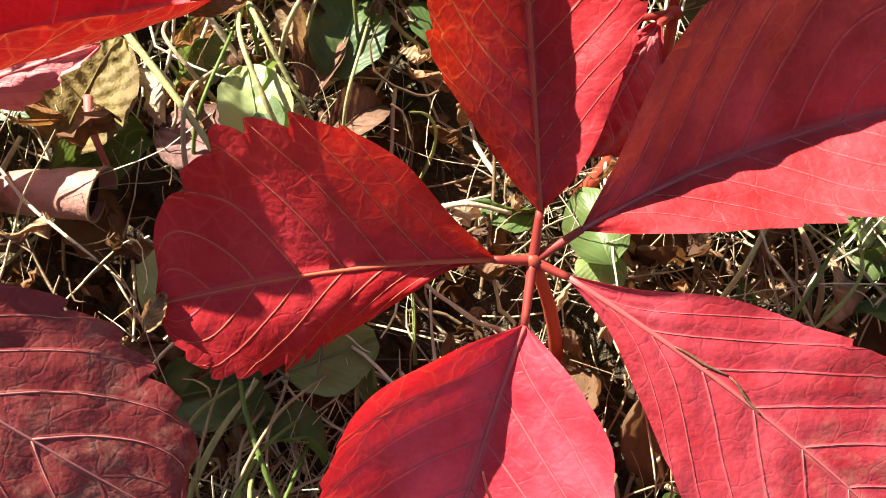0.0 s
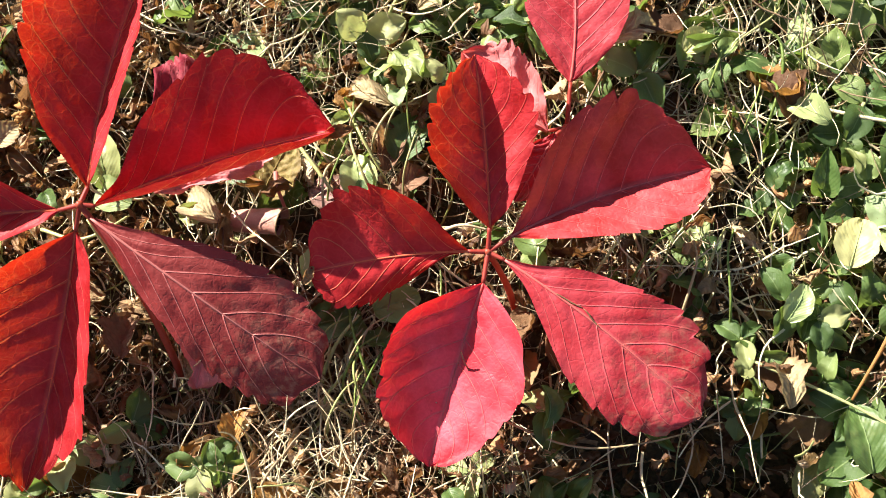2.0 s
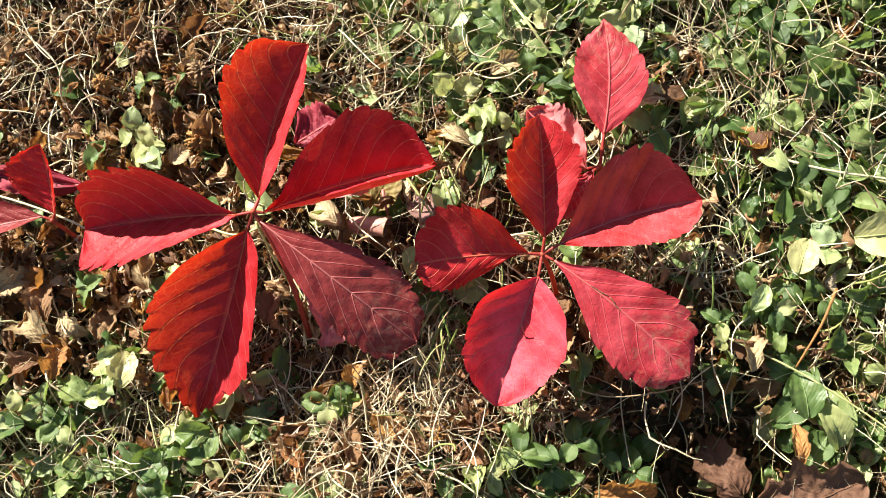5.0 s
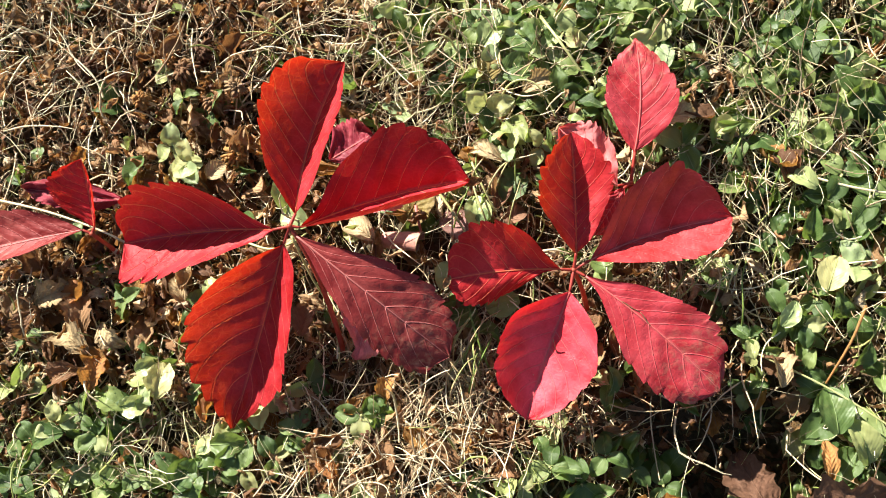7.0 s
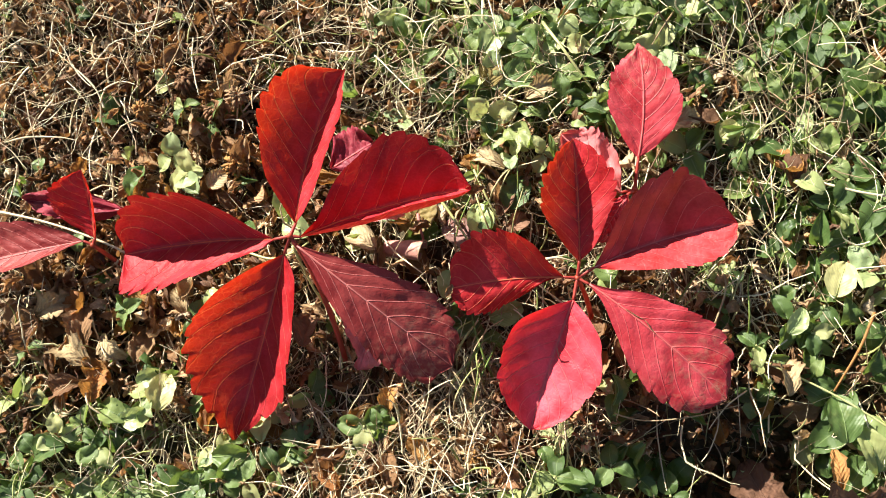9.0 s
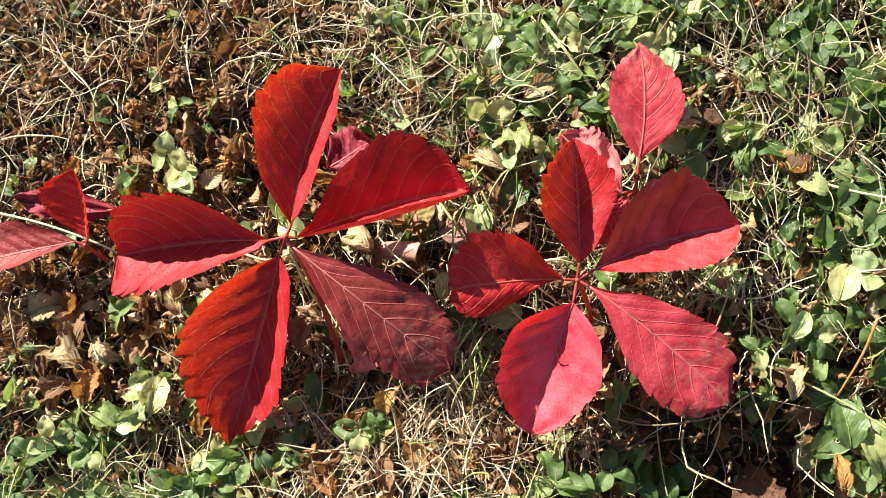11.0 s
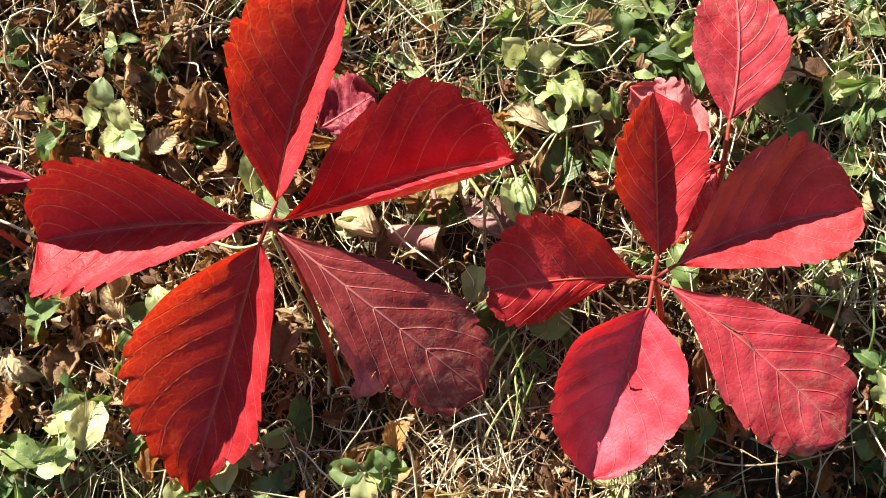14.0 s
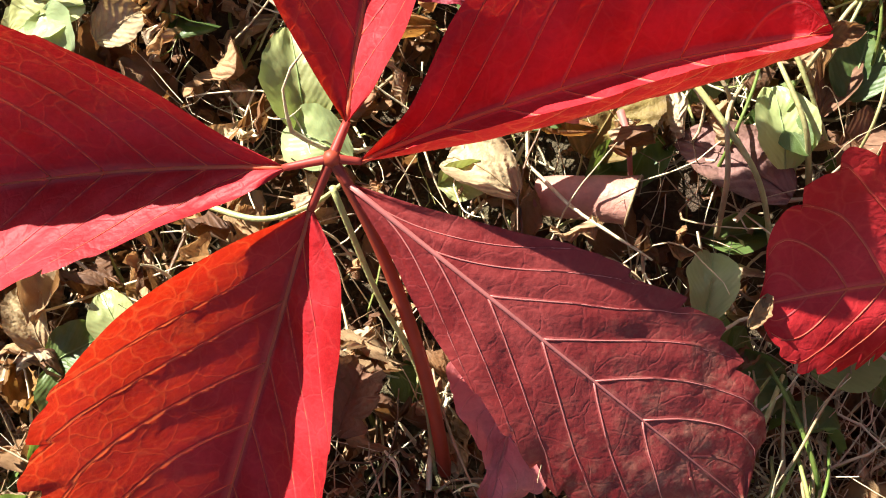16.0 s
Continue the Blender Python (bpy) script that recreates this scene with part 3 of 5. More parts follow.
def turns(yaw, pitch, roll):
    """Many rotation matrices (yaw after pitch after roll), from arrays of radians."""
    cy, sy, cp, sp, cr, sr = np.cos(yaw), np.sin(yaw), np.cos(pitch), np.sin(pitch), np.cos(roll), np.sin(roll)
    r = np.empty((len(yaw), 3, 3))
    r[:, 0, 0], r[:, 0, 1], r[:, 0, 2] = cy * cp, cy * sp * sr - sy * cr, cy * sp * cr + sy * sr
    r[:, 1, 0], r[:, 1, 1], r[:, 1, 2] = sy * cp, sy * sp * sr + cy * cr, sy * sp * cr - cy * sr
    r[:, 2, 0], r[:, 2, 1], r[:, 2, 2] = -sp, cp * sr, cp * cr
    return r


def strew(name, forms, places, rots, sizes, mat, label, category):
    """Many copies of a few forms, joined into one mesh of uncounted pieces."""
    allv, allf, alluv, base = [], [], [], 0
    pick = rng.integers(0, len(forms), len(places))
    for k, (v, f, uv) in enumerate(forms):
        sel = np.where(pick == k)[0]
        if not len(sel):
            continue
        v, f = np.asarray(v, float), np.asarray(f)
        w = np.einsum("nij,pj->npi", rots[sel], v) * sizes[sel][:, None, None] + places[sel][:, None, :]
        allv.append(w.reshape(-1, 3))
        allf.append((f[None] + (np.arange(len(sel)) * len(v))[:, None, None] + base).reshape(-1, f.shape[1]))
        alluv.append(np.tile(np.asarray(uv, float), (len(sel), 1)))
        base += len(sel) * len(v)
    ob = new(name, mesh_of(name, np.concatenate(allv), np.concatenate(allf), mat, np.concatenate(alluv)))
    return tagged(ob, label, category, kind="stuff")


def stem_form(seed, bend, sides=4, segs=10, width=0.010):
    """A bent, here and there kinked and flattened stem one unit long; width is its half breadth."""
    r = random.Random(seed)
    p, d = Vector((0, 0, 0)), Vector((1, 0, 0))
    pts, turn, tilt = [], r.uniform(-bend, bend), r.uniform(-bend, bend) * 0.5
    kinks = {r.randrange(1, segs) for _ in range(r.choice((0, 0, 1, 1, 2)))}
    for i in range(segs + 1):
        pts.append(p.copy())
        sharp = r.uniform(-0.9, 0.9) if i in kinks else 0.0
        d = Matrix.Rotation((turn + r.uniform(-1, 1) * bend) / segs + sharp, 3, "Z") @ Matrix.Rotation((tilt + r.uniform(-0.8, 0.8) * bend) / segs + sharp * 0.4, 3, "Y") @ d
        p = p + d / segs
    width *= r.choice((0.45, 0.6, 0.8, 1.0, 1.3))
    v, f = tube(pts, [width * (1 - 0.6 * (i / segs) ** 2) * r.uniform(0.8, 1.15) for i in range(segs + 1)], sides)
    f = [q for q in f if len(q) == 4][: sides * segs]
    flat = r.uniform(0.35, 0.9)
    out = []
    for i, q in enumerate(v):
        c = pts[i // sides]
        out.append(c + Vector(((q - c).x, (q - c).y, (q - c).z * flat)))
    return out, f, [(i // sides / segs, 0) for i in range(len(v))]


def scrap_form(seed, curl, long=1.0, n=6):
    """A crumpled, curled scrap of dry leaf, one unit long."""
    r = random.Random(seed)
    vs, uvs, fs = [], [], []
    c1, c2, tw = r.uniform(0.5, 1.2) * curl, r.uniform(-0.9, 1.2) * curl, r.uniform(-1.6, 1.6)
    for i in range(n + 1):
        u = i / n
        w = 0.5 * math.sin(math.pi * (0.06 + 0.90 * u)) ** 0.8 * r.uniform(0.55, 1.25) / long
        skew = r.uniform(-0.08, 0.08)
        for j in range(-2, 3):
            v = j / 2
            a = c1 * v
            y, z = w * math.sin(a) / c1 + skew, w * (1 - math.cos(a)) / c1
            b = c2 * (u - 0.5)
            p = Vector((math.sin(b) / c2 if abs(c2) > 0.1 else u - 0.5, y, z + ((1 - math.cos(b)) / c2 if abs(c2) > 0.1 else 0)))
            p = Matrix.Rotation(tw * (u - 0.5), 3, "X") @ p + Vector((r.uniform(-0.03, 0.03), 0, r.uniform(-0.09, 0.09)))
            vs.append(p), uvs.append((u, v))
    for i in range(n):
        for j in range(4):
            a = i * 5 + j
            fs.append([a, a + 1, a + 6, a + 5])
    return vs, fs, uvs


def clover_form(fold=0.35, dome=0.25, notch=0.08, n=9, crumple=0.03, seed=0):
    """A clover leaflet one unit long: broad, notched, folded along its middle, a little crumpled."""
    vs, uvs, fs = [], [], []
    for i in range(n + 1):
        u = i / n
        w = 0.42 * (math.sin(math.pi * min(u, 1) ** 0.78)) ** 0.62 if 0 < u < 1 else 0.02
        w *= 1 + 0.10 * noise.noise((u * 4, seed * 3.7, 0.5))
        for j in range(-3, 4):
            v = j / 3
            x = u - notch * (1 - abs(v)) ** 2 * (u > 0.6) * (u - 0.6) / 0.4
            lift = crumple * 2.2 * noise.noise((u * 3.1, v * 2.3, seed * 1.9)) + 0.5 * crumple * noise.noise((u * 8, v * 6, seed))
            vs.append((x, v * w * math.cos(fold), abs(v) * w * math.sin(fold) - dome * (u - 0.4) ** 2 - 0.08 * v * v * w + lift))
            uvs.append((u, v))
    for i in range(n):
        for j in range(6):
            a = i * 7 + j
            fs.append([a, a + 1, a + 8, a + 7])
    return vs, fs, uvs


def scatter(count, weight, zlo, zhi):
    """Places on the ground, thinned by a weight between 0 and 1."""
    out = []
    while len(out) < count:
        x, y = rng.uniform(X0, X1), rng.uniform(Y0, Y1)
        if rng.random() < weight(x, y):
            out.append((x, y, rng.uniform(zlo, zhi) + 0.25 * (height(x, y) + 0.036) - 0.75 * dip(x, y)))
    return np.array(out)


def blob(x, y, cx, cy, rx, ry):
    return math.exp(-(((x - cx) / rx) ** 2 + ((y - cy) / ry) ** 2))


def greenness(x, y):
    g = 0.07 + 0.9 * blob(x, y, 0.02, 0.29, 0.11, 0.08) + 0.8 * blob(x, y, 0.19, 0.22, 0.08, 0.14) + 0.7 * blob(x, y, 0.03, 0.005, 0.06, 0.03) + 0.5 * blob(x, y, 0.19, 0.03, 0.04, 0.05) - 0.6 * blob(x, y, 0.13, 0.022, 0.05, 0.03)
    g += 0.8 * blob(x, y, -0.24, 0.02, 0.11, 0.045) - 0.3 * blob(x, y, -0.06, 0.03, 0.07, 0.05) + 0.6 * blob(x, y, 0.24, 0.08, 0.09, 0.2)
    return max(0.0, min(1.0, g))


def brownness(x, y):
    b = 0.24 - 0.2 * blob(x, y, -0.09, 0.15, 0.05, 0.03) + 0.9 * blob(x, y, -0.27, 0.10, 0.09, 0.06) + 0.4 * blob(x, y, -0.18, 0.12, 0.1, 0.08) + 0.7 * blob(x, y, -0.24, 0.27, 0.14, 0.09) + 0.8 * blob(x, y, -0.06, 0.025, 0.08, 0.04)
    return max(0.0, min(1.0, b))


def full(x, y):
    return 1.0


def strawness(x, y):
    return max(0.12, 1.0 - 0.9 * blob(x, y, 0.11, 0.025, 0.07, 0.04) - 0.5 * blob(x, y, -0.27, 0.10, 0.06, 0.05) - 0.45 * blob(x, y, 0.18, 0.05, 0.06, 0.05))


n = 9000
strew("leaf_litter", [scrap_form(s, 2.4, 1.6) for s in range(12)], scatter(n, full, -0.036, -0.022), turns(rng.uniform(0, 6.28, n), rng.normal(0, 0.5, n), rng.normal(0, 0.6, n)), rng.uniform(0.005, 0.015, n), LITTER, "brown crumbled leaf litter over the soil", "leaf litter")
UNDER = ((-0.140, 0.138, 0.140, 0.125), (0.050, 0.128, 0.135, 0.105), (0.060, 0.230, 0.055, 0.070), (0.115, 0.165, 0.060, 0.050), (0.092, 0.084, 0.045, 0.040), (-0.27, 0.155, 0.08, 0.045))


def kept_low(places):
    """Under the creeper leaves the stems lie pressed down: how much of their rise they keep."""
    keep = np.ones(len(places))
    for cx, cy, rx, ry in UNDER:
        keep = np.where(((places[:, 0] - cx) / rx) ** 2 + ((places[:, 1] - cy) / ry) ** 2 < 1, 0.22, keep)
    places[:, 2] -= (keep < 1) * 0.007 + 0.010 * np.exp(-((places[:, 0] - 0.008) / 0.028) ** 2 - ((places[:, 1] - 0.080) / 0.034) ** 2)
    return keep


def headings(n, share):
    """Which way stems lie: a share of them leans north or south, the rest anywhere."""
    lean = rng.normal(1.57, 0.38, n) + math.pi * (rng.random(n) < 0.35)
    return np.where(rng.random(n) < share, lean, rng.uniform(0, 6.28, n))


n = 11500
at = scatter(n, strawness, -0.026, 0.000)
strew("dry_grass", [stem_form(s, r, width=0.0115, segs=10) for s, r in zip(range(36), (0.6, 1.2, 1.8, 3.0) * 9)], at, turns(headings(n, 0.4), rng.normal(-0.25, 0.40, n) * kept_low(at), rng.uniform(0, 6.28, n)), 0.011 + 0.045 * rng.random(n) ** 1.7, STRAW, "tangled pale dry grass stems", "dry grass")
n = 2900
at = scatter(n, lambda x, y: min(1.0, greenness(x, y) + 0.3), -0.030, -0.008)
strew("green_grass", [stem_form(s + 50, 1.6, width=0.0190, segs=10) for s in range(20)], at, turns(headings(n, 0.6), rng.normal(-0.65, 0.38, n) * kept_low(at), rng.uniform(0, 6.28, n)), 0.014 + 0.032 * rng.random(n) ** 1.4, GREEN_STEM, "thin green grass blades and clover stems", "grass")
n = 5200
strew("dry_leaves", [scrap_form(s + 20, 3.0, 1.25, 7) for s in range(20)], scatter(n, brownness, -0.026, -0.004), turns(rng.uniform(0, 6.28, n), rng.normal(0, 0.7, n), rng.normal(0, 0.9, n)), rng.uniform(0.006, 0.018, n), LITTER_LIGHT, "curled brown dry clover leaves", "dry leaves")
n = 850
strew("clover_patch", [clover_form(f, d, 0.08, 9, c, k) for k, (f, d, c) in enumerate(((0.5, 0.3, 0.05), (0.9, 0.35, 0.08), (0.2, 0.6, 0.07), (0.7, 0.7, 0.12), (0.3, 0.9, 0.10), (1.1, 0.2, 0.08), (0.4, 0.5, 0.16)))], scatter(n, greenness, -0.022, -0.003), turns(rng.uniform(0, 6.28, n), rng.normal(0, 0.45, n), rng.normal(0, 0.55, n)), rng.uniform(0.010, 0.021, n), CLOVER, "dense low green clover leaves", "clover")


def around(count):
    """Places outside the middle of the plot, thinning out towards an uneven edge."""
    out = []
    while len(out) < count:
        x, y = rng.uniform(-1.2, 1.1), rng.uniform(-0.9, 1.2)
        far = math.hypot((x + 0.06) / 1.1, y - 0.15) + 0.12 * noise.noise((x * 3, y * 3, 7.7))
        if not (X0 < x < X1 and Y0 < y < Y1) and rng.random() < 1.15 - 1.15 * far:
            out.append((x, y, rng.uniform(-0.034, -0.008)))
    return np.array(out)


n = 11000
strew("dry_grass", [stem_form(s, 1.4, 3, 4, 0.014) for s in range(12)], around(n), turns(rng.uniform(0, 6.28, n), rng.normal(-0.25, 0.4, n), rng.uniform(0, 6.28, n)), rng.uniform(0.02, 0.07, n), STRAW, "tangled pale dry grass stems round the plot", "dry grass")
n = 5000
strew("leaf_litter", [scrap_form(s, 2.4, 1.6, 3) for s in range(8)], around(n), turns(rng.uniform(0, 6.28, n), rng.normal(0, 0.5, n), rng.normal(0, 0.6, n)), rng.uniform(0.012, 0.028, n), LITTER, "brown crumbled leaf litter round the plot", "leaf litter")
n = 2600
strew("clover_patch", [clover_form(0.5, 0.4, 0.08, 4, 0.08, k) for k in range(4)], around(n), turns(rng.uniform(0, 6.28, n), rng.normal(0, 0.6, n), rng.normal(0, 0.7, n)), rng.uniform(0.014, 0.026, n), CLOVER, "low green clover leaves round the plot", "clover")


def tuft(count, cx, cy, rx, ry, zlo, zhi, lo, hi):
    """A brighter knot of dry stems lying over the rest."""
    at = np.stack([rng.normal(cx, rx, count), rng.normal(cy, ry, count), rng.uniform(zlo, zhi, count)], 1)
    at[:, 2] -= [dip(x, y) for x, y, _ in at]
    strew("straw_tuft", [stem_form(s + 90, 1.2, width=0.011) for s in range(16)], at, turns(rng.uniform(0, 6.28, count), rng.normal(-0.2, 0.35, count) * kept_low(at), rng.uniform(0, 6.28, count)), rng.uniform(lo, hi, count), STRAW, "loose tuft of pale dry straw", "dry grass")


tuft(150, -0.075, 0.022, 0.030, 0.020, -0.014, 0.002, 0.015, 0.05)
tuft(160, -0.070, 0.235, 0.030, 0.030, -0.014, -0.002, 0.015, 0.05)
tuft(140, 0.110, 0.235, 0.030, 0.030, -0.012, -0.002, 0.015, 0.05)
tuft(130, -0.300, 0.270, 0.040, 0.030, -0.012, 0.000, 0.015, 0.06)
tuft(140, 0.055, 0.150, 0.020, 0.010, -0.020, -0.010, 0.015, 0.04)
tuft(190, -0.090, 0.045, 0.040, 0.018, -0.012, 0.002, 0.012, 0.045)
tuft(110, 0.130, 0.195, 0.025, 0.020, -0.008, 0.004, 0.012, 0.040)
tuft(110, -0.024, 0.072, 0.024, 0.020, -0.010, 0.000, 0.012, 0.040)
tuft(180, -0.200, 0.060, 0.040, 0.025, -0.014, 0.000, 0.012, 0.040)
tuft(100, 0.150, 0.175, 0.035, 0.050, -0.014, 0.003, 0.012, 0.045)
tuft(200, 0.010, 0.240, 0.060, 0.030, -0.012, 0.002, 0.012, 0.040)
tuft(220, -0.025, 0.080, 0.030, 0.025, -0.014, 0.002, 0.012, 0.045)
tuft(40, 0.160, 0.100, 0.040, 0.030, -0.012, 0.003, 0.012, 0.050)
tuft(150, -0.090, 0.275, 0.050, 0.020, -0.010, 0.003, 0.012, 0.045)
tuft(70, -0.034, 0.068, 0.010, 0.020, -0.010, 0.000, 0.012, 0.035)
tuft(40, 0.095, 0.120, 0.025, 0.008, -0.006, 0.003, 0.012, 0.035)


# ---- clover leaves that stand out ----
def clover_thing(mat, label, folds, seed):
    """A clover leaf: three leaflets on a pale stalk, a unit leaflet long."""
    r = random.Random(seed)
    e = empty("clover_leaf", (0, 0, 0), label, "clover leaf", "clover leaves")
    for k, (fold, dome) in enumerate(folds):
        v, f, uv = clover_form(fold, dome, 0.07, 12, 0.06, seed * 5 + k)
        m = Matrix.Rotation(radians(-60 + 62 * k * 2 + r.uniform(-14, 14)), 4, "Z") @ Matrix.Rotation(radians(r.uniform(-30, 25)), 4, "Y") @ Matrix.Rotation(radians(r.uniform(-30, 30)), 4, "X") @ Matrix.Translation((0.06, 0, 0))
        part("leaflet", [m @ Vector(p) for p in v], f, mat, e, "", uv)
    v, f = tube(arc((0.5 * r.uniform(-1, 1), -0.8, -1.7), (0, 0, 0), 0.15, 9, (0.2 * r.uniform(-1, 1), 0, 0)), [0.05] * 10, 5)
    part("stalk", v, f, GREEN_STEM, e)
    return e


PROTO = [
    clover_thing(CLOVER, "fresh green clover leaf among dry grass", ((0.45, 0.35), (0.75, 0.4), (0.5, 0.3)), 1),
    clover_thing(CLOVER, "fresh green clover leaf among dry grass", ((0.9, 0.4), (0.4, 0.6), (0.7, 0.3)), 2),
    clover_thing(CLOVER, "fresh green clover leaf among dry grass", ((0.25, 0.6), (0.5, 0.5), (0.6, 0.8)), 3),
    clover_thing(CLOVER_PALE, "pale grey-green clover leaf among dry grass", ((0.3, 0.35), (0.2, 0.3), (0.4, 0.3)), 4),
    clover_thing(CLOVER_PALE, "pale grey-green clover leaf among dry grass", ((0.5, 0.3), (0.35, 0.5), (0.2, 0.4)), 5),
]
FAR_CLOVER = [(-0.219, 0.206, 0.0073), (-0.209, 0.196, 0.0080), (-0.228, 0.255, 0.0047), (-0.214, 0.238, 0.0053), (-0.197, 0.230, 0.0073), (-0.077, 0.279, 0.0067), (-0.068, 0.261, 0.0073), (-0.047, 0.262, 0.0067), (-0.027, 0.255, 0.0073), (-0.022, 0.279, 0.0080), (-0.010, 0.281, 0.0087), (-0.034, 0.285, 0.0067), (-0.027, 0.229, 0.0087), (-0.024, 0.217, 0.0073), (-0.011, 0.216, 0.0067), (0.006, 0.279, 0.0080), (0.018, 0.277, 0.0073), (0.037, 0.236, 0.0080), (0.043, 0.231, 0.0080), (-0.013, 0.205, 0.0053), (-0.034, 0.195, 0.0047), (0.006, 0.207, 0.0060), (0.087, 0.207, 0.0093), (-0.065, 0.295, 0.0060), (-0.098, 0.289, 0.0067)]
EAST_CLOVER = [(0.146, 0.278, 0.0087), (0.155, 0.267, 0.0080), (0.162, 0.276, 0.0080), (0.180, 0.255, 0.0087), (0.185, 0.238, 0.0100), (0.176, 0.231, 0.0080), (0.189, 0.178, 0.0093), (0.193, 0.165, 0.0093), (0.174, 0.190, 0.0080), (0.141, 0.112, 0.0080), (0.152, 0.105, 0.0060), (0.184, 0.140, 0.0080), (0.123, 0.098, 0.0060), (0.128, 0.091, 0.0060), (0.173, 0.058, 0.0127), (0.183, 0.041, 0.0127), (0.161, 0.068, 0.0073), (0.124, 0.070, 0.0060), (0.105, 0.139, 0.0060), (0.109, 0.133, 0.0053), (0.119, 0.212, 0.0060), (0.132, 0.245, 0.0067), (0.114, 0.284, 0.0067), (0.085, 0.288, 0.0067), (0.058, 0.289, 0.0067), (0.038, 0.286, 0.0073), (0.137, 0.152, 0.0060)]
NEAR_CLOVER = [(0.015, 0.024, 0.0073), (0.032, 0.015, 0.0073), (0.046, 0.071, 0.0067), (0.045, 0.031, 0.0067), (0.060, 0.025, 0.0067), (0.078, 0.015, 0.0073), (-0.002, 0.011, 0.0060), (0.124, 0.018, 0.0073), (-0.124, 0.066, 0.0073), (-0.091, 0.049, 0.0080), (-0.081, 0.049, 0.0053), (-0.128, 0.039, 0.0067), (-0.196, 0.014, 0.0093), (-0.177, 0.031, 0.0073), (-0.160, 0.016, 0.0073), (-0.244, 0.052, 0.0067), (-0.260, 0.044, 0.0073), (-0.290, 0.028, 0.0073), (-0.276, 0.039, 0.0067), (-0.249, 0.032, 0.0067), (-0.223, 0.063, 0.0067), (-0.217, 0.073, 0.0060), (-0.298, 0.005, 0.0080), (-0.240, 0.113, 0.0073), (-0.030, 0.170, 0.0053), (-0.041, 0.111, 0.0087)]
pick = random.Random(5)


OVER = [(Vector(p), Vector(q)) for p, q in (((0.030, 0.128), (0.107, 0.067)), ((0.021, 0.119), (0.000, 0.050)), ((-0.125, 0.146), (-0.044, 0.080)), ((0.030, 0.134), (0.115, 0.161)))]


def placed(proto, x, y, z, size, tilt=14):
    if proto in PROTO and any(min((Vector((x, y)) - a.lerp(b, s / 6)).length for s in range(7)) < 0.026 for a, b in OVER):
        z -= 0.012
    z -= dip(x, y)
    m = pose(x, y, z, pick.uniform(-tilt, tilt), pick.uniform(-tilt, tilt), pick.uniform(0, 360)) @ Matrix.Scale(size, 4)
    return copy_thing(proto, m)


for spots in (FAR_CLOVER, EAST_CLOVER, NEAR_CLOVER):
    for k, (x, y, r) in enumerate(spots):
        pale = (spots is FAR_CLOVER and k < 3) or pick.random() < 0.16
        placed(PROTO[pick.choice((3, 4)) if pale else pick.randrange(3)], x, y, -0.002 + pick.uniform(-0.003, 0.003), r * 2.0, 26)
count = 0
while count < 110:
    x, y = pick.uniform(-0.36, 0.27), pick.uniform(-0.04, 0.33)
    if pick.random() < greenness(x, y) and not (-0.26 < x < -0.02 and 0.06 < y < 0.22) and not (-0.04 < x < 0.10 and 0.06 < y < 0.20):
        placed(PROTO[pick.choice((3, 4)) if pick.random() < 0.14 else pick.randrange(3)], x, y, pick.uniform(-0.012, -0.003), pick.uniform(0.011, 0.018), 38)
        count += 1
for k, p in enumerate(PROTO):
    p.matrix_basis = pose(-0.33 + 0.05 * k, -0.035, -0.010, 6, 4, 70 * k) @ Matrix.Scale(0.012, 4)


# ---- dry leaves that stand out ----
def dry_mesh(seed, curl):
    """A curled, crumpled dry leaf, a unit long, with a ragged edge."""
    r = random.Random(seed)
    nu, nv = 16, 10
    c1, c2, tw = curl * r.uniform(0.7, 1.2), r.uniform(-1.2, 1.6), r.uniform(-0.9, 0.9)
    vs, uvs, fs = [], [], []
    for i in range(nu + 1):
        u = i / nu
        for j in range(nv + 1):
            v = 2 * j / nv - 1
            w = 0.40 * math.sin(math.pi * (0.04 + 0.92 * u)) ** 0.7 * (1 + 0.22 * noise.noise((u * 7, v * 1.2, seed)) + 0.18 * noise.noise((u * 19, v * 1.2, seed * 3)))
            a = c1 * v
            y, z = w * math.sin(a) / c1, w * (1 - math.cos(a)) / c1
            b = c2 * (u - 0.5)
            p = Vector(((math.sin(b) / c2) if abs(c2) > 0.1 else u - 0.5, y, z + (((1 - math.cos(b)) / c2) if abs(c2) > 0.1 else 0)))
            p = Matrix.Rotation(tw * (u - 0.5), 3, "X") @ p
            p.z += 0.16 * noise.noise((u * 4.2, v * 3.1, seed * 1.3)) + 0.10 * abs(noise.noise((u * 7, v * 5, seed * 2.3))) + 0.03 * math.sin(v * 9 + u * 4)
            vs.append(p), uvs.append((u, v))
    k = nv + 1
    for i in range(nu):
        for j in range(nv):
            fs.append([i * k + j, i * k + j + 1, (i + 1) * k + j + 1, (i + 1) * k + j])
    return vs, fs, uvs


def dry_proto(seed, curl, mat, label):
    v, f, uv = dry_mesh(seed, curl)
    return tagged(new("dry_leaf", mesh_of("dry_leaf", v, f, mat, uv)), label, "dry leaf", "dry leaves")


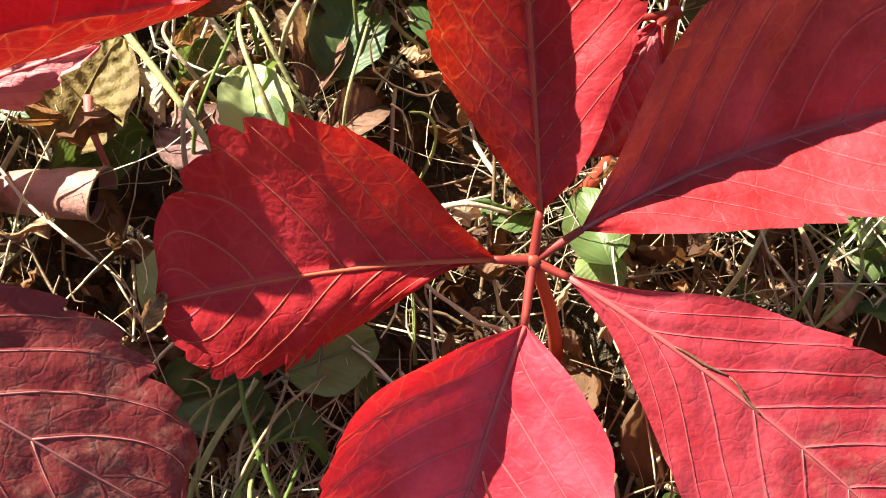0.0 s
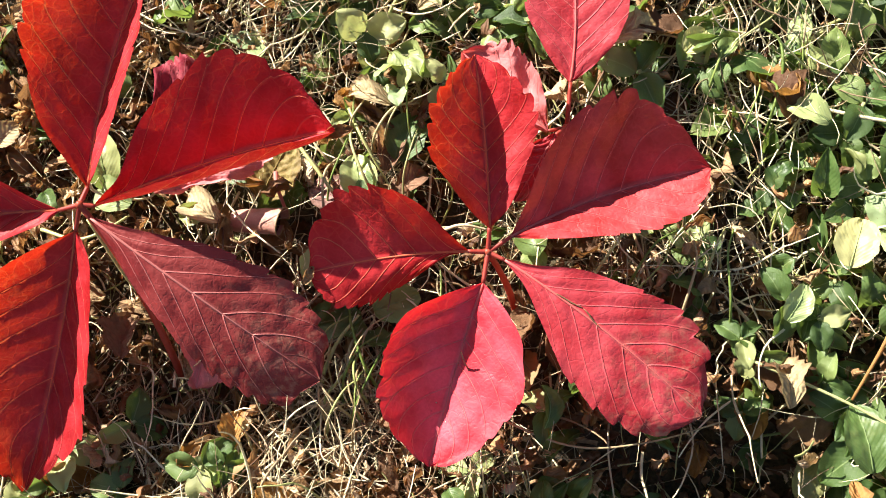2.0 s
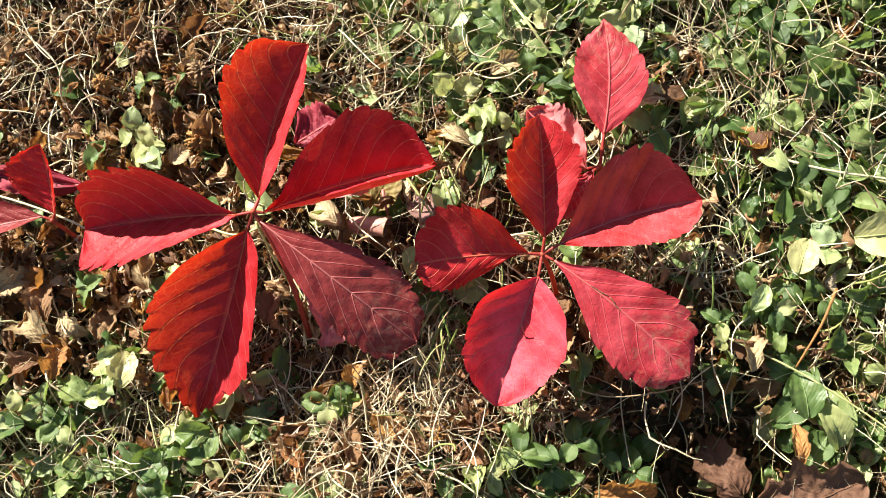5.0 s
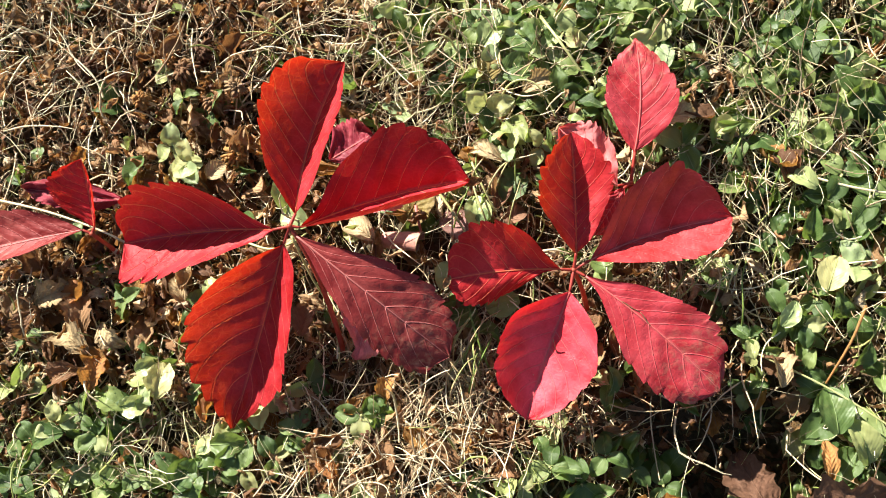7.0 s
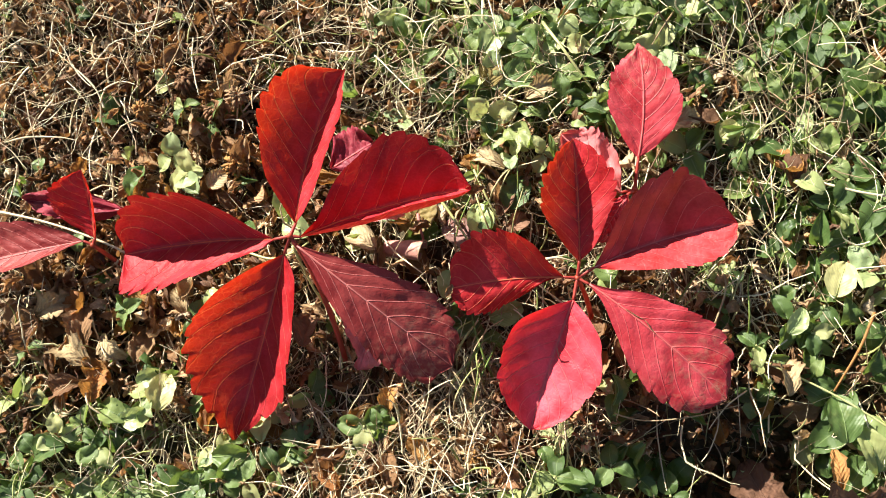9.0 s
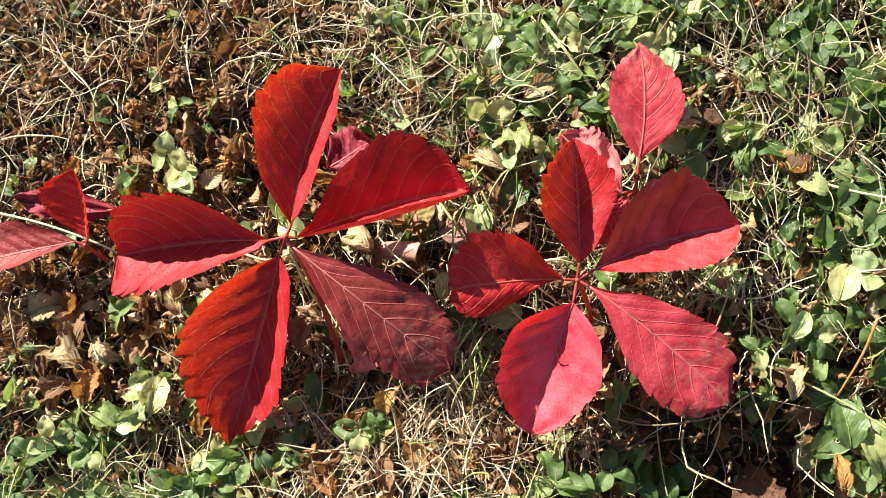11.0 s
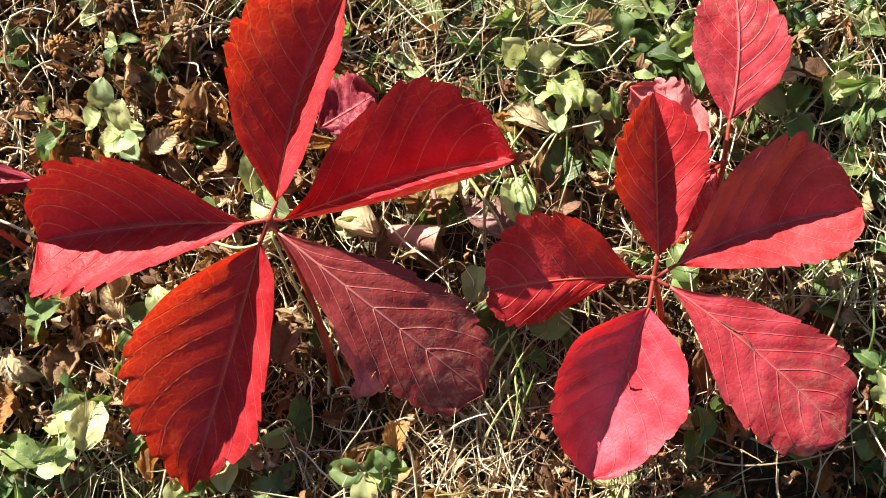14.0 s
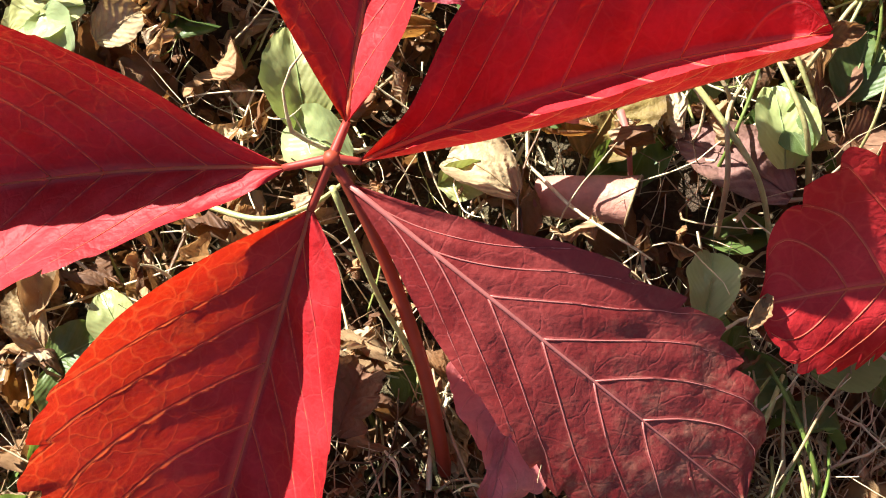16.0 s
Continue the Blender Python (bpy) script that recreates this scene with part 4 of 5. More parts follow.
DRIES = [dry_proto(s, c, DRY, "curled brown dry leaf lying in the grass") for s, c in ((31, 1.6), (32, 2.4), (33, 1.1), (34, 2.9), (35, 2.0))]
DRIES += [dry_proto(s, c, DRY_ORANGE, "curled orange-brown dry leaf lying in the grass") for s, c in ((36, 1.8), (37, 2.5))]
DRY_SPOTS = [(-0.301, 0.137, 0.0080), (-0.287, 0.125, 0.0080), (-0.270, 0.113, 0.0087), (-0.274, 0.092, 0.0087), (-0.285, 0.084, 0.0073), (-0.258, 0.076, 0.0073), (-0.298, 0.106, 0.0073), (-0.251, 0.093, 0.0060), (-0.276, 0.062, 0.0067), (-0.193, 0.107, 0.0060), (-0.205, 0.127, 0.0067), (-0.125, 0.114, 0.0080), (-0.175, 0.207, 0.0087), (-0.193, 0.214, 0.0060), (-0.186, 0.272, 0.0080), (-0.226, 0.273, 0.0060), (-0.263, 0.270, 0.0060), (-0.303, 0.259, 0.0067), (-0.311, 0.234, 0.0060), (-0.034, 0.201, 0.0087), (-0.024, 0.196, 0.0073), (-0.096, 0.053, 0.0067), (-0.107, 0.021, 0.0073), (-0.056, 0.038, 0.0073), (-0.043, 0.029, 0.0080), (-0.075, 0.025, 0.0073), (0.140, 0.086, 0.0087), (0.146, 0.076, 0.0060), (0.140, 0.198, 0.0080), (0.094, 0.227, 0.0073)]
for x, y, r in DRY_SPOTS:
    placed(DRIES[pick.randrange(7)], x, y, -0.006 + pick.uniform(-0.003, 0.004), r * 3.1, 40)
count = 0
while count < 150:
    x, y = pick.uniform(-0.36, 0.27), pick.uniform(-0.04, 0.33)
    if pick.random() < brownness(x, y):
        placed(DRIES[pick.randrange(7)], x, y, pick.uniform(-0.018, -0.008), pick.uniform(0.016, 0.028), 50)
        count += 1
for k, p in enumerate(DRIES):
    p.matrix_basis = pose(-0.34 + 0.012 * k, 0.05 + 0.03 * k, -0.010, 20, 10, 50 * k) @ Matrix.Scale(0.02, 4)


# ---- single pieces ----
def rolled_leaf():
    """A faded leaf rolled into a tube with an open end."""
    at = pose(-0.0865, 0.1525, -0.0125, 0, -14, -5)
    e = empty("rolled_leaf", at.translation, "faded rose-brown leaf rolled into an open tube", "rolled leaf")

    def shell(name, t0, t1, r0, r1, long, mat, label):
        vs, fs, uvs = [], [], []
        nu, nv = 20, 36
        for i in range(nu + 1):
            u = i / nu
            for j in range(nv + 1):
                a = t0 + (t1 - t0) * j / nv
                r = (r0 + (r1 - r0) * j / nv) * (1 + 0.06 * noise.noise((u * 3, math.cos(a), math.sin(a)))) * (0.72 + 0.28 * math.sin(math.pi * min(0.5, u * 0.5 + 0.12)))
                end = 0.0020 * math.sin(a * 0.8 + 1.3) * u * u
                flare = 1 + 0.10 * max(0, u - 0.85) / 0.15
                vs.append(at @ Vector((u * long + end, flare * r * math.cos(a), flare * 0.9 * r * math.sin(a)))), uvs.append((u, j / nv))
        k = nv + 1
        for i in range(nu):
            for j in range(nv):
                fs.append([i * k + j, i * k + j + 1, (i + 1) * k + j + 1, (i + 1) * k + j])
        return part(name, vs, fs, mat, e, label, uvs, at.translation)

    shell("outer_roll", -1.2, 4.6, 0.0058, 0.0053, 0.0230, ROLLED, "")
    shell("inner_curl", 1.2, 6.6, 0.0051, 0.0044, 0.0215, ROLL_SHADE, "inner curl coloured dark for the shade inside")
    rim = [at @ Vector((0.0230 + 0.0020 * math.sin(a * 0.8 + 1.3), 0.0060 * math.cos(a), 0.0054 * math.sin(a))) for a in [-1.2 + 5.8 * j / 30 for j in range(31)]]
    v, f = tube(rim, [0.00035] * 31, 5)
    part("rim", v, f, DRY_TAN, e, "cream dry rim", None, at.translation)


rolled_leaf()


def broad_leaf(name, at, length, width, turn, mat, label, seed, curl=0.5, tilt=(0, 0), ragged=0.10):
    """A broad leaf lying on the litter, gently bowed, with a midrib."""
    vs, fs, uvs = [], [], []
    nu, nv = 26, 16
    for i in range(nu + 1):
        u = i / nu
        for j in range(nv + 1):
            v = 2 * j / nv - 1
            w = width * 0.5 * math.sin(math.pi * (0.03 + 0.94 * u) ** 0.9) ** 0.6 * (1 + ragged * noise.noise((u * 5, v, seed)) + 0.6 * ragged * noise.noise((u * 15, v * 1.5, seed * 1.7)))
            z = ragged * 0.25 * length * abs(noise.noise((u * 2.2 + v * 1.5, v * 1.3, seed * 2.9))) + curl * w * (abs(v) ** 1.5) * 0.7 - curl * length * (u - 0.5) ** 2 + 0.05 * length * noise.noise((u * 3, v * 2, seed)) + 0.003 * length * math.sin((u - abs(v) * 0.3) * 40) + 0.02 * length * noise.noise((u * 9, v * 5, seed))
            vs.append(((u - 0.5) * length, v * w, z)), uvs.append((u, v))
    k = nv + 1
    for i in range(nu):
        for j in range(nv):
            fs.append([i * k + j, i * k + j + 1, (i + 1) * k + j + 1, (i + 1) * k + j])
    ob = new(name, mesh_of(name, vs, fs, mat, uvs))
    ob.matrix_basis = pose(*at, tilt[0], tilt[1], turn)
    v, f = tube([Vector(vs[i * k + nv // 2]) + Vector((0, 0, 0.0002)) for i in range(nu + 1)], [length * 0.012 * (1.2 - i / nu) for i in range(nu + 1)], 5)
    part("midrib", v, f, mat, ob)
    return tagged(ob, label, "fallen leaf" if name == "fallen_leaf" else "clover leaf")


broad_leaf("clover_leaf", (0.212, 0.146, 0.004), 0.034, 0.026, 8, CLOVER_YELLOW, "pale yellow clover leaflet facing the sun", 41, 0.7, (10, 5))
broad_leaf("clover_leaf", (0.168, 0.135, 0.000), 0.021, 0.017, 70, CLOVER_YELLOW, "yellowing clover leaflet with brown edges", 42, 0.5, (-8, 10))
broad_leaf("fallen_leaf", (0.217, 0.076, 0.002), 0.034, 0.022, 95, DRY_TAN, "tan withered leaf with brown veins on clover", 43, 0.9, (12, 0), 0.3)
broad_leaf("fallen_leaf", (0.172, 0.004, -0.014), 0.058, 0.044, 20, BARK, "large smooth brown fallen leaf on the litter", 44, 0.4, (16, -10), 0.5)
broad_leaf("fallen_leaf", (0.128, 0.020, -0.040), 0.038, 0.026, 120, DRY_DARK, "dark brown fallen leaf half covered by clover", 45, 0.9, (-10, 12), 0.5)
broad_leaf("fallen_leaf", (0.073, 0.003, -0.010), 0.034, 0.022, 10, DRY_ORANGE, "torn orange-brown fallen leaf under clover", 46, 0.9, (18, 0), 0.5)
broad_leaf("fallen_leaf", (-0.040, 0.160, -0.006), 0.030, 0.018, 150, MAUVE, "faded mauve-brown fallen leaf in the grass", 47, 0.5, (10, 10))
broad_leaf("clover_leaf", (-0.030, 0.168, -0.002), 0.020, 0.016, 100, CLOVER_PALE, "pale green clover leaflet in the sun", 48, 0.6, (10, 0))
broad_leaf("clover_leaf", (-0.047, 0.131, 0.000), 0.018, 0.012, 80, CLOVER_PALE, "pale folded clover leaflet in the sun", 49, 0.8, (0, 20))


broad_leaf("clover_leaf", (-0.145, 0.180, -0.004), 0.026, 0.018, 100, CLOVER, "folded olive-green clover leaflet beside red leaflets", 50, 0.9, (10, -10))
broad_leaf("clover_leaf", (-0.141, 0.165, -0.006), 0.020, 0.016, 150, CLOVER_PALE, "pale green clover leaflet under red leaflets", 51, 0.7, (-10, 14))
broad_leaf("fallen_leaf", (-0.101, 0.158, -0.004), 0.022, 0.015, 150, DRY_TAN, "tan crumpled dry leaf under a red leaflet", 52, 1.0, (10, 20))
broad_leaf("fallen_leaf", (-0.068, 0.174, -0.008), 0.028, 0.024, 60, OLIVE_BROWN, "round olive-brown withered leaf under a red leaflet", 53, 0.4, (6, -8))
broad_leaf("clover_leaf", (-0.014, 0.115, -0.006), 0.020, 0.016, 20, CLOVER, "dark green clover leaflet under a red leaflet", 54, 0.6, (8, 8))
broad_leaf("clover_leaf", (-0.041, 0.108, -0.006), 0.024, 0.016, 10, CLOVER, "green clover leaflet under a red leaflet", 55, 0.5, (0, -8))
broad_leaf("clover_leaf", (-0.195, 0.113, -0.004), 0.016, 0.013, 30, CLOVER, "dark green clover leaflet with pale veins", 56, 0.5, (0, 12))
broad_leaf("clover_leaf", (-0.198, 0.102, -0.004), 0.016, 0.012, 280, CLOVER, "dark green clover leaflet with pale veins", 57, 0.5, (0, 12))
broad_leaf("clover_leaf", (-0.187, 0.120, -0.004), 0.015, 0.012, 120, CLOVER_PALE, "pale green clover leaflet with pale veins", 58, 0.5, (8, 0))
broad_leaf("fallen_leaf", (-0.207, 0.121, -0.003), 0.020, 0.011, 110, DRY_TAN, "ribbed tan dry leaf curled in the grass", 59, 1.2, (0, 10))
broad_leaf("fallen_leaf", (-0.190, 0.193, -0.003), 0.014, 0.012, 40, DRY_TAN, "cream-coloured dry clover leaflet", 60, 0.6, (10, 10))
broad_leaf("clover_leaf", (-0.208, 0.194, 0.000), 0.020, 0.017, 200, CLOVER_PALE, "pale grey-green clover leaflet", 61, 0.5, (10, 4))
broad_leaf("clover_leaf", (-0.010, 0.186, -0.006), 0.022, 0.018, 70, CLOVER, "dark green clover leaflet in dry litter", 62, 0.5, (4, 8))
broad_leaf("fallen_leaf", (-0.017, 0.182, -0.008), 0.018, 0.012, 80, DRY_DARK, "crumpled dark brown leaf in the grass", 63, 1.3, (10, 20))
broad_leaf("fallen_leaf", (-0.008, 0.168, -0.010), 0.016, 0.011, 40, DRY_DARK, "ragged dark brown leaf in the grass", 64, 1.2, (0, 20))


broad_leaf("clover_leaf", (0.166, 0.060, 0.002), 0.026, 0.019, 100, CLOVER, "broad green clover leaflet in the sun", 70, 0.6, (8, 10))
broad_leaf("clover_leaf", (0.181, 0.043, 0.000), 0.026, 0.017, 115, CLOVER, "broad dark green clover leaflet", 71, 0.7, (14, -12))
broad_leaf("clover_leaf", (0.1445, 0.111, 0.001), 0.016, 0.011, 60, CLOVER_PALE, "pale ribbed clover leaflet in the sun", 72, 0.6, (12, 0))
broad_leaf("fallen_leaf", (0.139, 0.083, 0.001), 0.020, 0.012, 100, DRY_TAN, "curled tan dry leaf beside clover", 73, 1.6, (10, 25), 0.4)
broad_leaf("fallen_leaf", (0.164, 0.034, -0.004), 0.022, 0.009, 95, DRY_ORANGE, "narrow orange-brown dry leaf under clover", 74, 1.0, (0, 15), 0.4)
broad_leaf("clover_leaf", (0.0485, 0.0722, 0.002), 0.017, 0.008, 92, CLOVER, "folded green clover leaflet standing up", 75, 1.4, (30, 0))
broad_leaf("clover_leaf", (0.0118, 0.2075, 0.010), 0.014, 0.004, 105, CLOVER, "narrow green leaf beside a red leaflet", 76, 0.6, (0, -30))
broad_leaf("fallen_leaf", (-0.1285, 0.104, 0.000), 0.020, 0.015, 70, DRY_DARK, "shrivelled grey-brown leaf beside a red stalk", 77, 1.6, (0, 10), 0.6)
broad_leaf("fallen_leaf", (-0.0787, 0.0650, 0.002), 0.015, 0.010, 80, DRY_ORANGE, "curled orange-brown leaf on straw", 78, 1.5, (0, 14), 0.4)
broad_leaf("clover_leaf", (-0.0895, 0.0475, 0.003), 0.016, 0.013, 60, CLOVER_PALE, "pale green clover leaflet on straw", 79, 0.5, (10, -8))
broad_leaf("clover_leaf", (-0.0780, 0.0490, 0.003), 0.016, 0.008, 95, CLOVER, "folded green clover leaflet on straw", 80, 1.3, (20, 10))
broad_leaf("fallen_leaf", (-0.0273, 0.2030, 0.003), 0.022, 0.011, 160, DRY_TAN, "curled orange-tan dry leaf on straw", 81, 1.2, (10, 20), 0.3)
broad_leaf("fallen_leaf", (0.0870, 0.2250, 0.002), 0.022, 0.012, 20, DRY_TAN, "crumpled tan dry leaf beside a red leaflet", 82, 1.3, (0, 14), 0.5)
broad_leaf("clover_leaf", (0.1103, 0.2190, 0.002), 0.013, 0.011, 45, CLOVER_YELLOW, "cream-yellow clover leaflet in the sun", 83, 0.6, (8, 8))
broad_leaf("fallen_leaf", (0.1421, 0.1963, 0.000), 0.024, 0.014, 120, DRY, "brown dry leaf curled over stems", 84, 1.4, (12, 10), 0.5)
broad_leaf("clover_leaf", (0.1515, 0.1880, 0.002), 0.020, 0.012, 150, CLOVER_PALE, "pale green clover leaflet over a dry leaf", 85, 0.7, (10, 12))
broad_leaf("clover_leaf", (-0.0250, 0.2770, 0.001), 0.020, 0.016, 60, CLOVER_PALE, "pale ribbed clover leaflet facing the sun", 86, 0.5, (8, 6))
broad_leaf("clover_leaf", (-0.0070, 0.2740, 0.000), 0.022, 0.018, 130, CLOVER, "dark green clover leaflet", 87, 0.5, (-8, 10))
broad_leaf("fallen_leaf", (-0.0250, 0.2570, 0.000), 0.019, 0.015, 80, OLIVE_BROWN, "grey-brown ribbed withered clover leaflet", 88, 0.5, (6, 0))
broad_leaf("clover_leaf", (-0.0080, 0.2550, 0.000), 0.022, 0.018, 20, CLOVER, "dark green clover leaflet", 89, 0.5, (8, 8))
broad_leaf("fallen_leaf", (0.0045, 0.2460, 0.001), 0.020, 0.012, 30, DRY_TAN, "pale tan dry leaf among clover", 90, 1.1, (6, 10), 0.4)
for n, (x, y, turn, size, mat) in enumerate(((-0.285, 0.115, 30, 0.024, DRY_TAN), (-0.266, 0.105, 100, 0.026, DRY), (-0.272, 0.089, 150, 0.026, DRY_TAN), (-0.254, 0.070, 80, 0.022, DRY_ORANGE), (-0.276, 0.066, 200, 0.022, DRY), (-0.300, 0.095, 250, 0.022, DRY), (-0.246, 0.090, 320, 0.020, DRY_TAN))):
    broad_leaf("fallen_leaf", (x, y, 0.001), size, size * 0.65, turn, mat, "crumpled brown dry leaf lying in the sun", 91 + n, 1.3, (10, 16), 0.6)
for n, (x, y, turn, size, mat) in enumerate(((-0.213, 0.066, 80, 0.022, CLOVER_YELLOW), (-0.222, 0.073, 30, 0.015, CLOVER_PALE), (-0.243, 0.053, 160, 0.020, CLOVER), (-0.228, 0.050, 20, 0.018, CLOVER_PALE), (-0.282, 0.030, 200, 0.022, CLOVER), (-0.195, 0.012, 60, 0.022, CLOVER), (-0.170, 0.030, 10, 0.020, CLOVER))):
    broad_leaf("clover_leaf", (x, y, 0.001), size, size * 0.75, turn, mat, "clover leaflet lit by the sun over dry litter", 101 + n, 0.8, (14, 10), 0.2)


def blade_thing(points, radius, mat, label, name="grass_stem"):
    """One long stem, laid through a few points."""
    pts = []
    p = [Vector(q) for q in points]
    p = [p[0] * 2 - p[1]] + p + [p[-1] * 2 - p[-2]]
    for i in range(1, len(p) - 2):
        for s in range(8):
            t = s / 8
            pts.append(0.5 * ((2 * p[i]) + (p[i + 1] - p[i - 1]) * t + (2 * p[i - 1] - 5 * p[i] + 4 * p[i + 1] - p[i + 2]) * t * t + (3 * p[i] - p[i - 1] - 3 * p[i + 1] + p[i + 2]) * t ** 3))
    pts.append(p[-2])
    v, f = tube(pts, [radius * (1 - 0.4 * i / len(pts)) for i in range(len(pts))], 6)
    return tagged(new(name, mesh_of(name, v, f, mat)), label, "grass stem", "long stems")


blade_thing([(-0.074, 0.205, 0.000), (-0.057, 0.184, 0.003), (-0.045, 0.168, 0.003), (-0.036, 0.154, 0.0), (-0.030, 0.138, -0.014)], 0.0010, GREEN_STEM, "thick green stem bending over litter")
blade_thing([(-0.172, 0.150, -0.006), (-0.153, 0.144, 0.000), (-0.140, 0.147, 0.001), (-0.132, 0.155, -0.006)], 0.0009, GREEN_STEM, "pale stem looping under red leaflets")
blade_thing([(0.018, 0.072, -0.008), (0.055, 0.057, -0.005), (0.085, 0.058, -0.005), (0.115, 0.066, -0.010)], 0.0005, DRY_TAN, "long dry stem arching over clover")
blade_thing([(-0.335, 0.174, 0.002), (-0.290, 0.164, 0.006), (-0.251, 0.151, 0.006), (-0.225, 0.138, -0.004)], 0.0009, STRAW, "long pale dry stem across brown litter")
blade_thing([(0.184, 0.116, 0.002), (0.175, 0.096, 0.004), (0.163, 0.074, -0.004)], 0.0010, DRY_ORANGE, "thin rust-brown twig between clover leaves")
blade_thing([(0.125, 0.090, -0.002), (0.165, 0.070, 0.002), (0.205, 0.044, 0.003), (0.235, 0.022, -0.004)], 0.0007, GREEN_STEM, "long pale dry stem over clover")
blade_thing([(0.150, 0.192, -0.004), (0.180, 0.182, 0.002), (0.215, 0.176, 0.003), (0.25, 0.170, 0.0)], 0.0009, STRAW, "long pale dry stem over clover")
blade_thing([(-0.128, 0.144, 0.040), (-0.121, 0.125, 0.020), (-0.113, 0.108, 0.002), (-0.110, 0.085, -0.015)], 0.0008, GREEN_STEM, "thin yellow-green stem beside a red stalk")


blade_thing([(-0.046, 0.196, -0.002), (-0.040, 0.188, 0.001), (-0.033, 0.178, -0.006)], 0.0010, STRAW, "brown dry stem leaning over litter")
blade_thing([(-0.034, 0.197, 0.000), (-0.027, 0.182, 0.002), (-0.018, 0.165, -0.008)], 0.0008, GREEN_STEM, "green stem leaning over litter")
blade_thing([(-0.044, 0.086, -0.004), (-0.037, 0.098, 0.002), (-0.030, 0.110, -0.006)], 0.0009, GREEN_STEM, "yellow-green stem beside a red leaflet")
blade_thing([(-0.067, 0.172, -0.006), (-0.0655, 0.165, -0.004), (-0.064, 0.157, -0.012)], 0.0011, STALK_ROSE, "short pink stalk in litter")
blade_thing([(0.062, 0.118, -0.010), (0.071, 0.130, -0.002), (0.082, 0.146, -0.008)], 0.0008, GREEN_STEM, "green stem crossing dry grass")
blade_thing([(0.006, 0.1445, -0.004), (0.014, 0.1455, 0.000), (0.024, 0.1440, -0.004)], 0.0008, STRAW, "short whitish dry stem behind the leaf joint")


blade_thing([(-0.025, 0.226, -0.012), (-0.012, 0.243, 0.005), (0.004, 0.241, 0.006), (0.018, 0.219, -0.008)], 0.0008, GREEN_STEM, "pale green stem arching over clover")
blade_thing([(0.004, 0.288, -0.004), (0.017, 0.267, 0.006), (0.034, 0.245, -0.004)], 0.0011, GREEN_STEM, "thick pale green stem between clover leaves")
blade_thing([(-0.262, 0.090, -0.010), (-0.258, 0.062, 0.004), (-0.250, 0.052, 0.002), (-0.236, 0.046, -0.008)], 0.0008, STRAW, "pale stem curving over dry leaves")


def strands(seed, count, x0, x1, y0, y1, top):
    """Slack green and yellowed stems lying mostly north and south between the leaflets."""
    r = random.Random(seed)
    kinds = ((FRESH_STEM, "slack yellow-green stem in dry grass"), (FRESH_STEM, "slack yellow-green stem in dry grass"), (DRY_TAN, "slack tan dry stem in the grass"))
    for _ in range(count):
        x, y, a, h = r.uniform(x0, x1), r.uniform(y0, y1), r.gauss(1.35, 0.45), r.uniform(0.010, 0.022)
        d, side = Vector((math.cos(a), math.sin(a), 0)) * h, Vector((-math.sin(a), math.cos(a), 0)) * r.uniform(-0.004, 0.004)
        mid = Vector((x, y, top - r.uniform(0, 0.006)))
        mat, text = r.choice(kinds)
        blade_thing([mid - d + Vector((0, 0, -0.016)), mid - d * 0.4 + side * 0.5, mid + d * 0.4 + side, mid + d + Vector((0, 0, -0.010))], r.uniform(0.0004, 0.0008), mat, text)


strands(1, 18, -0.042, -0.024, 0.055, 0.105, 0.006)
strands(2, 10, -0.050, -0.005, 0.160, 0.200, 0.006)
strands(3, 7, 0.075, 0.125, 0.112, 0.135, 0.003)
strands(4, 8, 0.105, 0.165, 0.180, 0.225, 0.004)


